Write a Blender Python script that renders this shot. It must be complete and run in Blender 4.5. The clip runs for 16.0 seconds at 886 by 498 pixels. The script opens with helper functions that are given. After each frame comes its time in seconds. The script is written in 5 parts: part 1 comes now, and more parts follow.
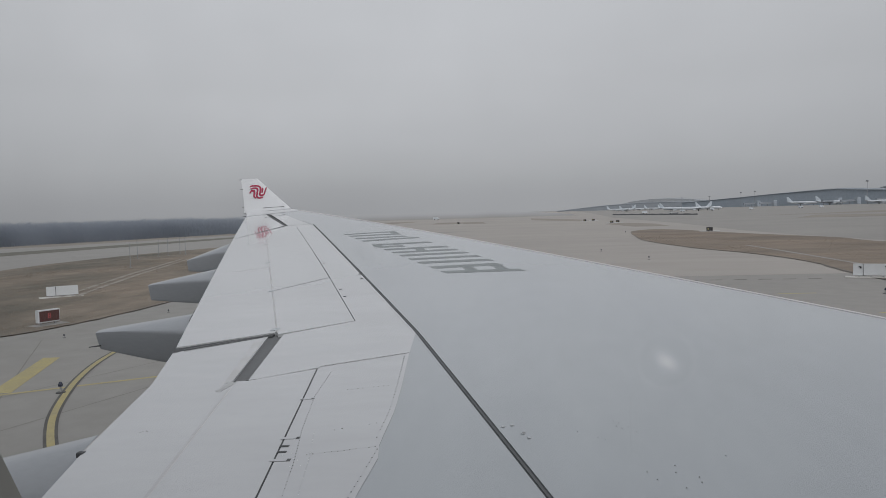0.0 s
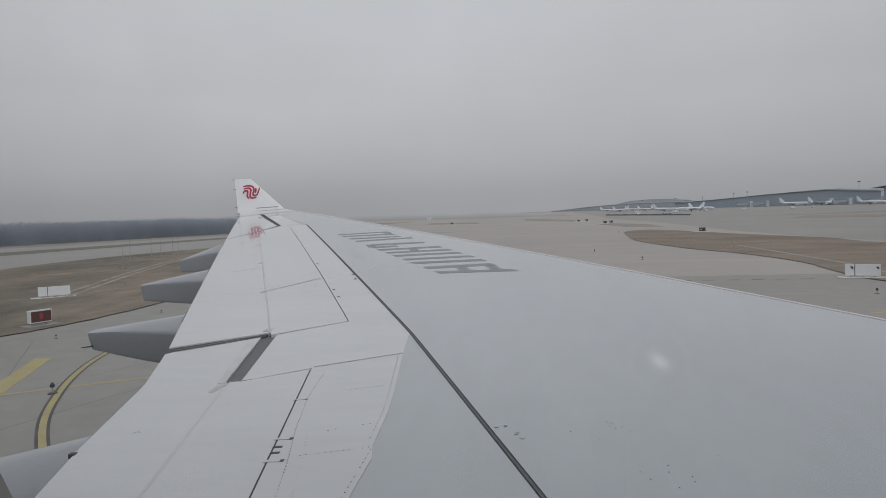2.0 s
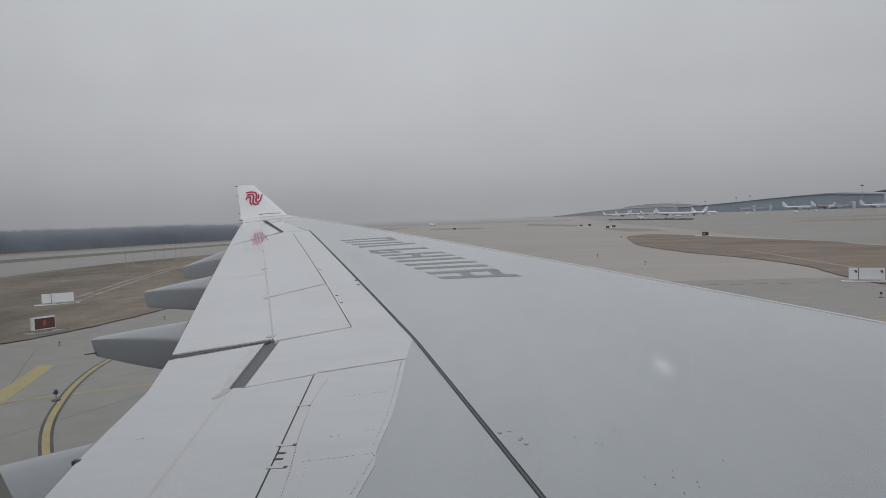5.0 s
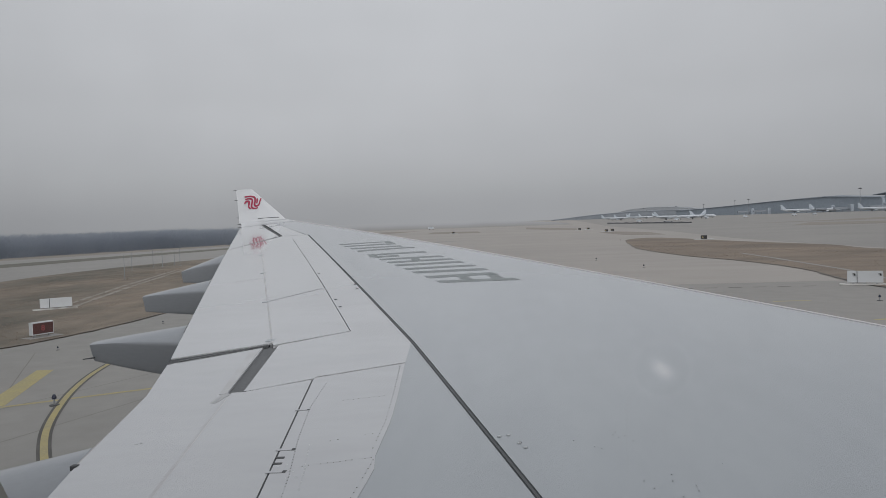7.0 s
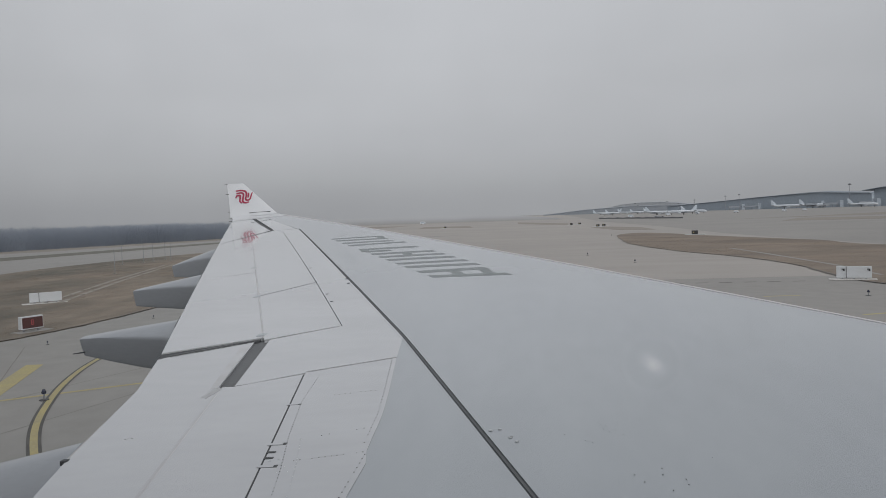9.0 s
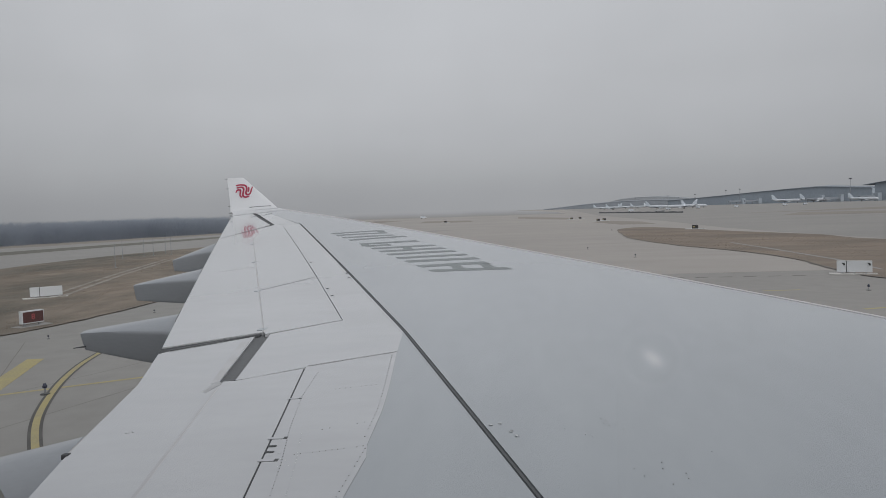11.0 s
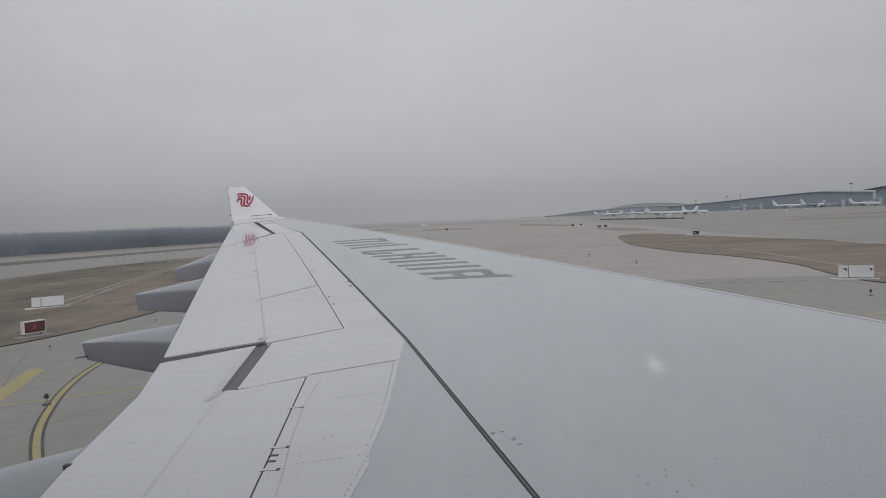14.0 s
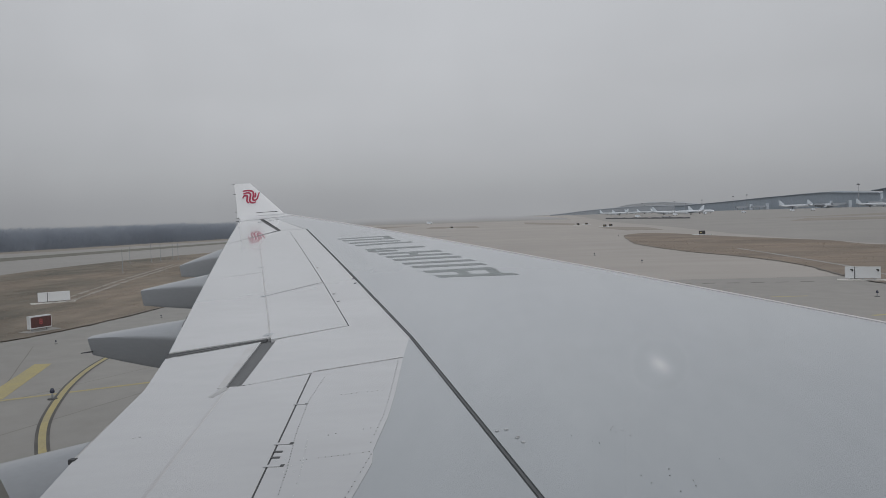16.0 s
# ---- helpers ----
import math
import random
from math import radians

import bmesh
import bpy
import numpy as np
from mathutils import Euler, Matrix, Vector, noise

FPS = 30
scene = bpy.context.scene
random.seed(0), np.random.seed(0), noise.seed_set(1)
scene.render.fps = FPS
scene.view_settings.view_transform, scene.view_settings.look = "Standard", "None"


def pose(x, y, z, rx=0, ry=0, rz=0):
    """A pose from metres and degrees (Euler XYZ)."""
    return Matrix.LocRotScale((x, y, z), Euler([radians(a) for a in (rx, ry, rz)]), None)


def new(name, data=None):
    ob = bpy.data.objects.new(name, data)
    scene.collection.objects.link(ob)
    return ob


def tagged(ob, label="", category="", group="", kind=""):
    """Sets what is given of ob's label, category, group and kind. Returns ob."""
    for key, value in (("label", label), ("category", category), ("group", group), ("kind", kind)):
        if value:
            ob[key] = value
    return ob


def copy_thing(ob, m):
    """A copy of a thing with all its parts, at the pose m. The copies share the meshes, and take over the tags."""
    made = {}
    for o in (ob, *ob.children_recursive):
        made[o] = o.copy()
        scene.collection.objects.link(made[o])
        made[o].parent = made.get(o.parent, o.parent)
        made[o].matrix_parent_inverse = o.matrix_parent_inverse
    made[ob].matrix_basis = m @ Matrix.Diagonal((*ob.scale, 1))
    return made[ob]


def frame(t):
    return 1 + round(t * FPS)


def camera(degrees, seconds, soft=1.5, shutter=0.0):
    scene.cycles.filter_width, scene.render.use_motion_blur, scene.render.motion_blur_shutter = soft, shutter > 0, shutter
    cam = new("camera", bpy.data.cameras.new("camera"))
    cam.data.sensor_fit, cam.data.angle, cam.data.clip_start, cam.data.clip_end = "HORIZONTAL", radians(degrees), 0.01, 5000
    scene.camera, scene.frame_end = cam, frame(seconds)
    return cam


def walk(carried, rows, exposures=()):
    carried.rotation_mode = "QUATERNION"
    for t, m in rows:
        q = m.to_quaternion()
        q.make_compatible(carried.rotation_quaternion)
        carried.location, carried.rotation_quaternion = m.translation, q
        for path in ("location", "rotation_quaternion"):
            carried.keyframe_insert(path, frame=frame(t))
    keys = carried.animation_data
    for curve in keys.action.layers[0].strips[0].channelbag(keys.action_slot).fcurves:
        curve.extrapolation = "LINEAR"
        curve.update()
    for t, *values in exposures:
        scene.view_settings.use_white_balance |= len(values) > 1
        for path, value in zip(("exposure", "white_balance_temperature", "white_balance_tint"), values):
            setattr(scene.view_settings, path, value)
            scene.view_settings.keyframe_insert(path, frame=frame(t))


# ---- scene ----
cam = camera(62.0, 16.0, 0.8)

# ---- the camera's way: held still behind a cabin window, turning a little ----
EYE = (-7.746, 2.5, 5.6)
TURNS = [
    (0, 87.243, 1.675, 6.922),
    (0.5, 87.133, 1.464, 6.646),
    (1, 87.061, 1.261, 6.510),
    (1.5, 87.244, 1.373, 6.424),
    (2, 87.251, 1.636, 6.430),
    (2.5, 87.183, 1.621, 6.301),
    (3, 87.323, 1.485, 6.793),
    (3.5, 87.412, 1.773, 6.480),
    (4, 87.546, 1.814, 6.766),
    (6.5, 87.863, 1.990, 6.386),
    (7, 87.976, 1.982, 6.532),
    (7.5, 87.938, 1.882, 6.767),
    (8, 87.628, 1.935, 6.019),
    (8.5, 87.736, 2.169, 5.993),
    (9, 87.543, 1.864, 5.897),
    (11.5, 87.103, 1.861, 5.921),
    (12, 87.546, 2.224, 5.835),
    (12.5, 87.480, 2.034, 5.905),
    (13, 87.636, 2.120, 6.158),
    (13.5, 87.533, 2.140, 5.867),
    (14, 87.703, 2.222, 5.995),
    (14.5, 87.623, 2.291, 5.949),
    (15, 87.641, 2.260, 5.666),
    (15.5, 87.395, 2.242, 6.126),
    (16, 87.563, 1.838, 6.408),
]
walk(cam, [(t, pose(*EYE, rx, ry, rz)) for t, rx, ry, rz in TURNS])

# ---- overcast daylight ----
SUN_EL, SUN_AZ = radians(38), radians(150)
world = bpy.data.worlds.new("overcast")
scene.world = world
world.use_nodes = True
wt = world.node_tree
wt.nodes.clear()


def wnode(kind, **props):
    n = wt.nodes.new(kind)
    for key, value in props.items():
        n.inputs[key].default_value = value
    return n


sky = wt.nodes.new("ShaderNodeTexSky")
sky.sky_type = "NISHITA"
sky.sun_disc = False
sky.sun_elevation, sky.sun_rotation = SUN_EL, SUN_AZ
sky.dust_density, sky.ozone_density = 5.0, 1.0
grey = wnode("ShaderNodeHueSaturation", Saturation=0.12)
wt.links.new(sky.outputs["Color"], grey.inputs["Color"])
bg_sky = wnode("ShaderNodeBackground", Strength=0.05)
wt.links.new(grey.outputs["Color"], bg_sky.inputs["Color"])
way = wt.nodes.new("ShaderNodeTexCoord")
split = wt.nodes.new("ShaderNodeSeparateXYZ")
wt.links.new(way.outputs["Generated"], split.inputs["Vector"])
ramp = wt.nodes.new("ShaderNodeValToRGB")
ramp.color_ramp.elements[0].position = 0.0
ramp.color_ramp.elements[0].color = (0.350, 0.359, 0.376, 1)
ramp.color_ramp.elements[1].position = 1.0
ramp.color_ramp.elements[1].color = (0.50, 0.515, 0.54, 1)
for at, col in ((0.05, (0.346, 0.356, 0.375)), (0.10, (0.332, 0.342, 0.364)), (0.17, (0.333, 0.342, 0.362)), (0.30, (0.410, 0.422, 0.445)), (0.6, (0.47, 0.485, 0.51))):
    e = ramp.color_ramp.elements.new(at)
    e.color = (*col, 1)
wt.links.new(split.outputs["Z"], ramp.inputs["Fac"])
stretch = wnode("ShaderNodeMapping", Scale=(1.2, 1.2, 5.0))
wt.links.new(way.outputs["Generated"], stretch.inputs["Vector"])
cloud = wnode("ShaderNodeTexNoise", Scale=1.6, Detail=4.0, Roughness=0.5)
wt.links.new(stretch.outputs["Vector"], cloud.inputs["Vector"])
level = wnode("ShaderNodeMapRange", **{"From Min": 0.3, "From Max": 0.7, "To Min": 0.95, "To Max": 1.045})
wt.links.new(cloud.outputs["Fac"], level.inputs["Value"])
mottle = wt.nodes.new("ShaderNodeVectorMath")
mottle.operation = "SCALE"
wt.links.new(ramp.outputs["Color"], mottle.inputs[0])
wt.links.new(level.outputs["Result"], mottle.inputs["Scale"])
bg_cloud = wnode("ShaderNodeBackground", Strength=0.93)
wt.links.new(mottle.outputs["Vector"], bg_cloud.inputs["Color"])
add = wt.nodes.new("ShaderNodeAddShader")
wt.links.new(bg_sky.outputs[0], add.inputs[0])
wt.links.new(bg_cloud.outputs[0], add.inputs[1])
out = wt.nodes.new("ShaderNodeOutputWorld")
wt.links.new(add.outputs[0], out.inputs["Surface"])

sun_data = bpy.data.lights.new("sun", "SUN")
sun_data.energy, sun_data.angle, sun_data.color = 0.35, radians(25), (1.0, 0.97, 0.93)
sun = new("sun", sun_data)
sun.matrix_world = pose(0, 0, 60, 90 - math.degrees(SUN_EL), 0, -math.degrees(SUN_AZ) + 180)


# ---- materials ----
def material(name, base, rough=0.6, metal=0.0, spec=0.5, second=None, scale=1.0, amount=0.5, fine=0.08, fine_scale=30.0,
             bump=0.0, bump_scale=40.0, bump_detail=4.0, coat=0.0, stretch_by=(1, 1, 1), island=0.0):
    """A surface with a base colour broken up at two scales, and a fine relief. Sizes in metres by way of the object's own coordinates."""
    m = bpy.data.materials.new(name)
    m.use_nodes = True
    t = m.node_tree
    b = t.nodes["Principled BSDF"]
    b.inputs["Roughness"].default_value = rough
    b.inputs["Metallic"].default_value = metal
    b.inputs["Specular IOR Level"].default_value = spec
    b.inputs["Coat Weight"].default_value = coat
    b.inputs["Coat Roughness"].default_value = 0.04
    co = t.nodes.new("ShaderNodeTexCoord")
    mp = t.nodes.new("ShaderNodeMapping")
    mp.inputs["Scale"].default_value = stretch_by
    t.links.new(co.outputs["Object"], mp.inputs["Vector"])
    big = t.nodes.new("ShaderNodeTexNoise")
    big.inputs["Scale"].default_value, big.inputs["Detail"].default_value = scale, 5.0
    t.links.new(mp.outputs["Vector"], big.inputs["Vector"])
    spread = t.nodes.new("ShaderNodeMapRange")
    spread.inputs["From Min"].default_value, spread.inputs["From Max"].default_value = 0.32, 0.68
    spread.inputs["To Max"].default_value = amount
    t.links.new(big.outputs["Fac"], spread.inputs["Value"])
    mix = t.nodes.new("ShaderNodeMix")
    mix.data_type = "RGBA"
    second = second or tuple(c * 0.75 for c in base)
    mix.inputs["A"].default_value, mix.inputs["B"].default_value = (*base, 1), (*second, 1)
    t.links.new(spread.outputs["Result"], mix.inputs["Factor"])
    small = t.nodes.new("ShaderNodeTexNoise")
    small.inputs["Scale"].default_value, small.inputs["Detail"].default_value = fine_scale, 4.0
    t.links.new(mp.outputs["Vector"], small.inputs["Vector"])
    lev = t.nodes.new("ShaderNodeMapRange")
    lev.inputs["From Min"].default_value, lev.inputs["From Max"].default_value = 0.3, 0.7
    lev.inputs["To Min"].default_value, lev.inputs["To Max"].default_value = 1 - fine, 1 + fine
    t.links.new(small.outputs["Fac"], lev.inputs["Value"])
    vary = t.nodes.new("ShaderNodeVectorMath")
    vary.operation = "SCALE"
    t.links.new(mix.outputs["Result"], vary.inputs[0])
    t.links.new(lev.outputs["Result"], vary.inputs["Scale"])
    last = vary
    if island:
        geo = t.nodes.new("ShaderNodeNewGeometry")
        il = t.nodes.new("ShaderNodeMapRange")
        il.inputs["To Min"].default_value, il.inputs["To Max"].default_value = 1 - island, 1 + island
        t.links.new(geo.outputs["Random Per Island"], il.inputs["Value"])
        last = t.nodes.new("ShaderNodeVectorMath")
        last.operation = "SCALE"
        t.links.new(vary.outputs["Vector"], last.inputs[0])
        t.links.new(il.outputs["Result"], last.inputs["Scale"])
    t.links.new(last.outputs["Vector"], b.inputs["Base Color"])
    if bump:
        grain = t.nodes.new("ShaderNodeTexNoise")
        grain.inputs["Scale"].default_value, grain.inputs["Detail"].default_value = bump_scale, bump_detail
        t.links.new(mp.outputs["Vector"], grain.inputs["Vector"])
        bp = t.nodes.new("ShaderNodeBump")
        bp.inputs["Strength"].default_value, bp.inputs["Distance"].default_value = 1.0, bump
        t.links.new(grain.outputs["Fac"], bp.inputs["Height"])
        t.links.new(bp.outputs["Normal"], b.inputs["Normal"])
    return m


WING_GREY = material("wing_grey_paint", (0.33, 0.355, 0.375), 0.26, second=(0.292, 0.317, 0.343), scale=0.45, amount=0.9, fine=0.02,
                     fine_scale=6.0, bump=0.0010, bump_scale=0.8, bump_detail=0.5, coat=0.6, stretch_by=(1, 0.35, 1))
WING_WHITE = material("wing_white_paint", (0.445, 0.456, 0.473), 0.13, second=(0.402, 0.412, 0.428), scale=0.9, amount=0.8, fine=0.02,
                      fine_scale=7.0, bump=0.0003, bump_scale=1.0, bump_detail=0.5, coat=0.7, stretch_by=(0.4, 1, 1))
SLAT_PAINT = material("slat_bare_metal", (0.60, 0.575, 0.585), 0.35, 0.1, second=(0.55, 0.52, 0.53), scale=1.5, amount=0.6, fine=0.02)
SEAL = material("rubber_seal", (0.055, 0.058, 0.062), 0.7, second=(0.075, 0.078, 0.082), scale=2.0, fine=0.15)
SEAL_WORN = material("worn_seal", (0.085, 0.09, 0.094), 0.6, second=(0.07, 0.075, 0.08), scale=1.5, fine=0.12)
# grey darkened to carry the shade in the gaps between panels
SHADOW_DECK = material("shaded_primer_grey", (0.12, 0.125, 0.13), 0.6, second=(0.09, 0.095, 0.1), scale=1.2, fine=0.08)
STAIN = material("grease_stain", (0.275, 0.265, 0.26), 0.35, second=(0.37, 0.365, 0.365), scale=3.0, amount=0.9, fine=0.05, coat=0.4)
GREASE = material("grey_grease", (0.275, 0.278, 0.288), 0.3, second=(0.33, 0.335, 0.345), scale=5.0, amount=1.0, fine=0.04, coat=0.6)
GRIME = material("seam_grime", (0.375, 0.372, 0.378), 0.26, second=(0.43, 0.44, 0.455), scale=2.5, amount=1.0, fine=0.03, coat=0.7)
LETTER_GREY = material("marking_grey", (0.165, 0.185, 0.19), 0.42, second=(0.19, 0.21, 0.215), scale=1.0, fine=0.04)
FAINT_GREY = material("faded_marking", (0.39, 0.405, 0.425), 0.45, second=(0.44, 0.455, 0.475), scale=2.0, fine=0.05)
FAINT_NOTICE = material("faint_notice", (0.318, 0.342, 0.363), 0.26, second=(0.325, 0.349, 0.37), scale=2.0, fine=0.05, coat=0.6)
ASPHALT_DARK = material("dark_marking_border", (0.075, 0.073, 0.07), 0.8, second=(0.11, 0.105, 0.10), scale=0.8, amount=0.9, fine=0.12)
RED = material("emblem_red", (0.34, 0.022, 0.065), 0.35, second=(0.30, 0.02, 0.06), scale=3.0, fine=0.04)
WINGLET_WHITE = material("winglet_white", (0.60, 0.612, 0.632), 0.3, second=(0.565, 0.577, 0.60), scale=1.0, fine=0.015, coat=0.3)
FAIRING = material("fairing_grey", (0.295, 0.313, 0.337), 0.30, spec=0.5, second=(0.262, 0.28, 0.304), scale=0.8, amount=0.8, fine=0.03, coat=0.5,
                   stretch_by=(0.3, 1, 1))
RIVET = material("rivet_dark", (0.215, 0.215, 0.222), 0.5, 0.4, fine=0.1, island=0.35)
CONCRETE = material("apron_concrete", (0.278, 0.272, 0.258), 0.85, second=(0.240, 0.235, 0.224), scale=0.05, amount=0.9, fine=0.06,
                    fine_scale=0.9, bump=0.004, bump_scale=60.0)
# same concrete farther off, its colour lightened for the haze over it
APRON = material("hazed_apron", (0.345, 0.322, 0.300), 0.85, second=(0.30, 0.282, 0.265), scale=0.02, amount=0.9, fine=0.06,
                 fine_scale=0.25, bump=0.004, bump_scale=60.0, stretch_by=(0.3, 1, 1))
SHOULDER = material("pale_shoulder", (0.285, 0.278, 0.266), 0.9, second=(0.25, 0.244, 0.234), scale=0.1, fine=0.08, fine_scale=1.0)
GRASS = material("dry_grass", (0.236, 0.190, 0.150), 0.95, second=(0.150, 0.125, 0.103), scale=0.075, amount=1.0, fine=0.16, fine_scale=0.35,
                 bump=0.03, bump_scale=6.0, stretch_by=(0.4, 1, 1))
OLIVE_GRASS = material("olive_winter_grass", (0.248, 0.204, 0.162), 0.95, second=(0.085, 0.083, 0.068), scale=0.09, amount=1.0, fine=0.22, fine_scale=0.5,
                       bump=0.03, bump_scale=6.0, stretch_by=(1, 0.45, 1))
TUFT = material("dry_grass_blades", (0.36, 0.30, 0.245), 0.95, second=(0.29, 0.245, 0.20), scale=0.2, amount=1.0, fine=0.1, island=0.15)
VERGE = material("olive_verge", (0.125, 0.125, 0.105), 0.95, second=(0.16, 0.15, 0.125), scale=0.1, fine=0.15, fine_scale=0.8)
FAR_GRASS = material("far_dry_grass", (0.262, 0.236, 0.208), 0.95, second=(0.225, 0.203, 0.18), scale=0.05, amount=1.0, fine=0.1, fine_scale=0.4)
CABLE_PATH = material("broken_path_concrete", (0.315, 0.293, 0.262), 0.9, second=(0.25, 0.23, 0.20), scale=0.5, amount=1.0, fine=0.15, fine_scale=3.0)
KERB = material("kerb_edge", (0.175, 0.157, 0.14), 0.9, second=(0.115, 0.103, 0.092), scale=0.7, fine=0.15)
YELLOW = material("yellow_marking", (0.40, 0.342, 0.155), 0.75, second=(0.32, 0.285, 0.175), scale=0.9, amount=0.9, fine=0.12, fine_scale=12)
WHITE_MARK = material("white_marking", (0.60, 0.59, 0.57), 0.75, second=(0.42, 0.41, 0.39), scale=1.2, amount=0.8, fine=0.1)
DRAIN = material("drain_iron", (0.07, 0.065, 0.06), 0.8, second=(0.11, 0.10, 0.09), scale=1.0, fine=0.15)
JOINT = material("joint_tar", (0.18, 0.171, 0.161), 0.85, second=(0.22, 0.21, 0.198), scale=0.6, amount=1.0, fine=0.15)
BOARD_WHITE = material("board_white", (0.54, 0.56, 0.58), 0.5, second=(0.48, 0.495, 0.51), scale=1.0, fine=0.04)
SIGN_DARK = material("sign_dark_panel", (0.075, 0.035, 0.033), 0.4, second=(0.11, 0.045, 0.042), scale=4.0, fine=0.1)
SIGN_TEXT = material("sign_red_text", (0.40, 0.085, 0.09), 0.5, second=(0.34, 0.075, 0.08), scale=3.0, fine=0.05)
BLACK = material("black_metal", (0.03, 0.03, 0.032), 0.5, fine=0.1)
STEEL = material("galvanised_steel", (0.33, 0.34, 0.35), 0.5, 0.5, fine=0.06)
MAST = material("mast_grey", (0.27, 0.285, 0.305), 0.6, fine=0.06)
FENCE = material("barrier_grey", (0.15, 0.155, 0.165), 0.8, second=(0.19, 0.195, 0.205), scale=0.3, fine=0.1)
SLAB = material("worn_slab", (0.285, 0.274, 0.260), 0.88, second=(0.252, 0.244, 0.233), scale=0.04, amount=0.9, fine=0.05, fine_scale=0.8)
BLUE_GLASS = material("blue_lens", (0.03, 0.035, 0.06), 0.2, fine=0.02)
# twig colour is paled and blued to carry the distance haze
TWIGS = material("hazed_twigs", (0.40, 0.437, 0.492), 1.0, spec=0.0, second=(0.378, 0.412, 0.466), scale=0.06, amount=1.0, fine=0.03, island=0.03)
JET_WHITE = material("jet_white", (0.54, 0.57, 0.605), 0.4, second=(0.50, 0.53, 0.565), scale=0.2, fine=0.02)
JET_TAIL = material("jet_tail_blue", (0.50, 0.55, 0.60), 0.4, second=(0.45, 0.50, 0.56), scale=0.5, fine=0.03)
JET_GREY = material("jet_belly_grey", (0.42, 0.45, 0.49), 0.45, fine=0.04)
# terminal walls and roofs: base colours lightened and blued to imitate haze
FACADE = material("hazed_terminal_glass", (0.35, 0.40, 0.455), 0.8, second=(0.37, 0.42, 0.475), scale=0.03, amount=0.9, fine=0.06, fine_scale=0.2)
ROOF = material("hazed_terminal_roof", (0.25, 0.283, 0.325), 0.9, second=(0.235, 0.268, 0.31), scale=0.02, fine=0.04, fine_scale=0.3)
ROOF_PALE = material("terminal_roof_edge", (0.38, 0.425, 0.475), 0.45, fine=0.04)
CONCOURSE = material("hazed_concourse", (0.255, 0.28, 0.31), 0.9, second=(0.275, 0.30, 0.33), scale=0.02, fine=0.05, fine_scale=0.1)
FAR_ROOF = material("hazed_far_roof", (0.325, 0.345, 0.37), 0.9, second=(0.345, 0.365, 0.39), scale=0.01, fine=0.03, fine_scale=0.1)
# grey lifted towards the sky's tone in place of real haze
FAR_TREES = material("hazed_far_scrub", (0.315, 0.32, 0.335), 0.95, second=(0.29, 0.297, 0.315), scale=0.01, fine=0.05, fine_scale=0.1)
CABIN = material("cabin_lining", (0.34, 0.33, 0.30), 0.7, second=(0.30, 0.29, 0.265), scale=3.0, fine=0.03)

def see_through(m, share):
    """Lets light through thin blades: part of the surface scatters to its far side."""
    t = m.node_tree
    b = t.nodes["Principled BSDF"]
    far = t.nodes.new("ShaderNodeBsdfTranslucent")
    src = b.inputs["Base Color"].links[0].from_socket
    t.links.new(src, far.inputs["Color"])
    mixed = t.nodes.new("ShaderNodeMixShader")
    mixed.inputs["Fac"].default_value = share
    t.links.new(b.outputs["BSDF"], mixed.inputs[1])
    t.links.new(far.outputs["BSDF"], mixed.inputs[2])
    t.links.new(mixed.outputs["Shader"], t.nodes["Material Output"].inputs["Surface"])


see_through(TWIGS, 0.65)
see_through(TUFT, 0.5)

# ---- helpers for things and parts ----
ORIGIN = {}


def thing(name, at, label, category="", group="", kind=""):
    ob = new(name)
    ob.location = at
    ORIGIN[ob.name] = Vector(at)
    return tagged(ob, label, category, group, kind)


def link_mesh(name, bm, mat, at=(0, 0, 0), smooth=False):
    me = bpy.data.meshes.new(name)
    at = Vector(at)
    for v in bm.verts:
        v.co -= at
    bmesh.ops.recalc_face_normals(bm, faces=bm.faces)
    bm.to_mesh(me)
    bm.free()
    for f in me.polygons:
        f.use_smooth = smooth
    if isinstance(mat, (list, tuple)):
        for k in mat:
            me.materials.append(k)
    else:
        me.materials.append(mat)
    ob = new(name, me)
    return ob


def part(name, bm, mat, parent, label="", smooth=False):
    """A bmesh in world coordinates as one mesh under a thing or a part."""
    base = ORIGIN[parent.name]
    ob = link_mesh(name, bm, mat, base, smooth)
    ob.parent = parent
    ORIGIN[ob.name] = base
    return tagged(ob, label)


def solid(name, bm, mat, at, label, category="", group="", kind="", smooth=False):
    """A bmesh in world coordinates as a top-level thing of one mesh."""
    ob = link_mesh(name, bm, mat, at, smooth)
    ob.location = at
    ORIGIN[ob.name] = Vector(at)
    return tagged(ob, label, category, group, kind)


def smooth_by_angle(ob, degrees=35):
    me = ob.data
    for f in me.polygons:
        f.use_smooth = True
    me.set_sharp_from_angle(angle=radians(degrees))
    return ob


def box(bm, lo, hi, bevel=0.0):
    r = bmesh.ops.create_cube(bm, size=1)
    vs = r["verts"]
    for v in vs:
        for i in range(3):
            v.co[i] = lo[i] + (v.co[i] + 0.5) * (hi[i] - lo[i])
    if bevel:
        es = {e for v in vs for e in v.link_edges}
        bmesh.ops.bevel(bm, geom=list(es), offset=bevel, segments=2, affect="EDGES", profile=0.6)
    return bm


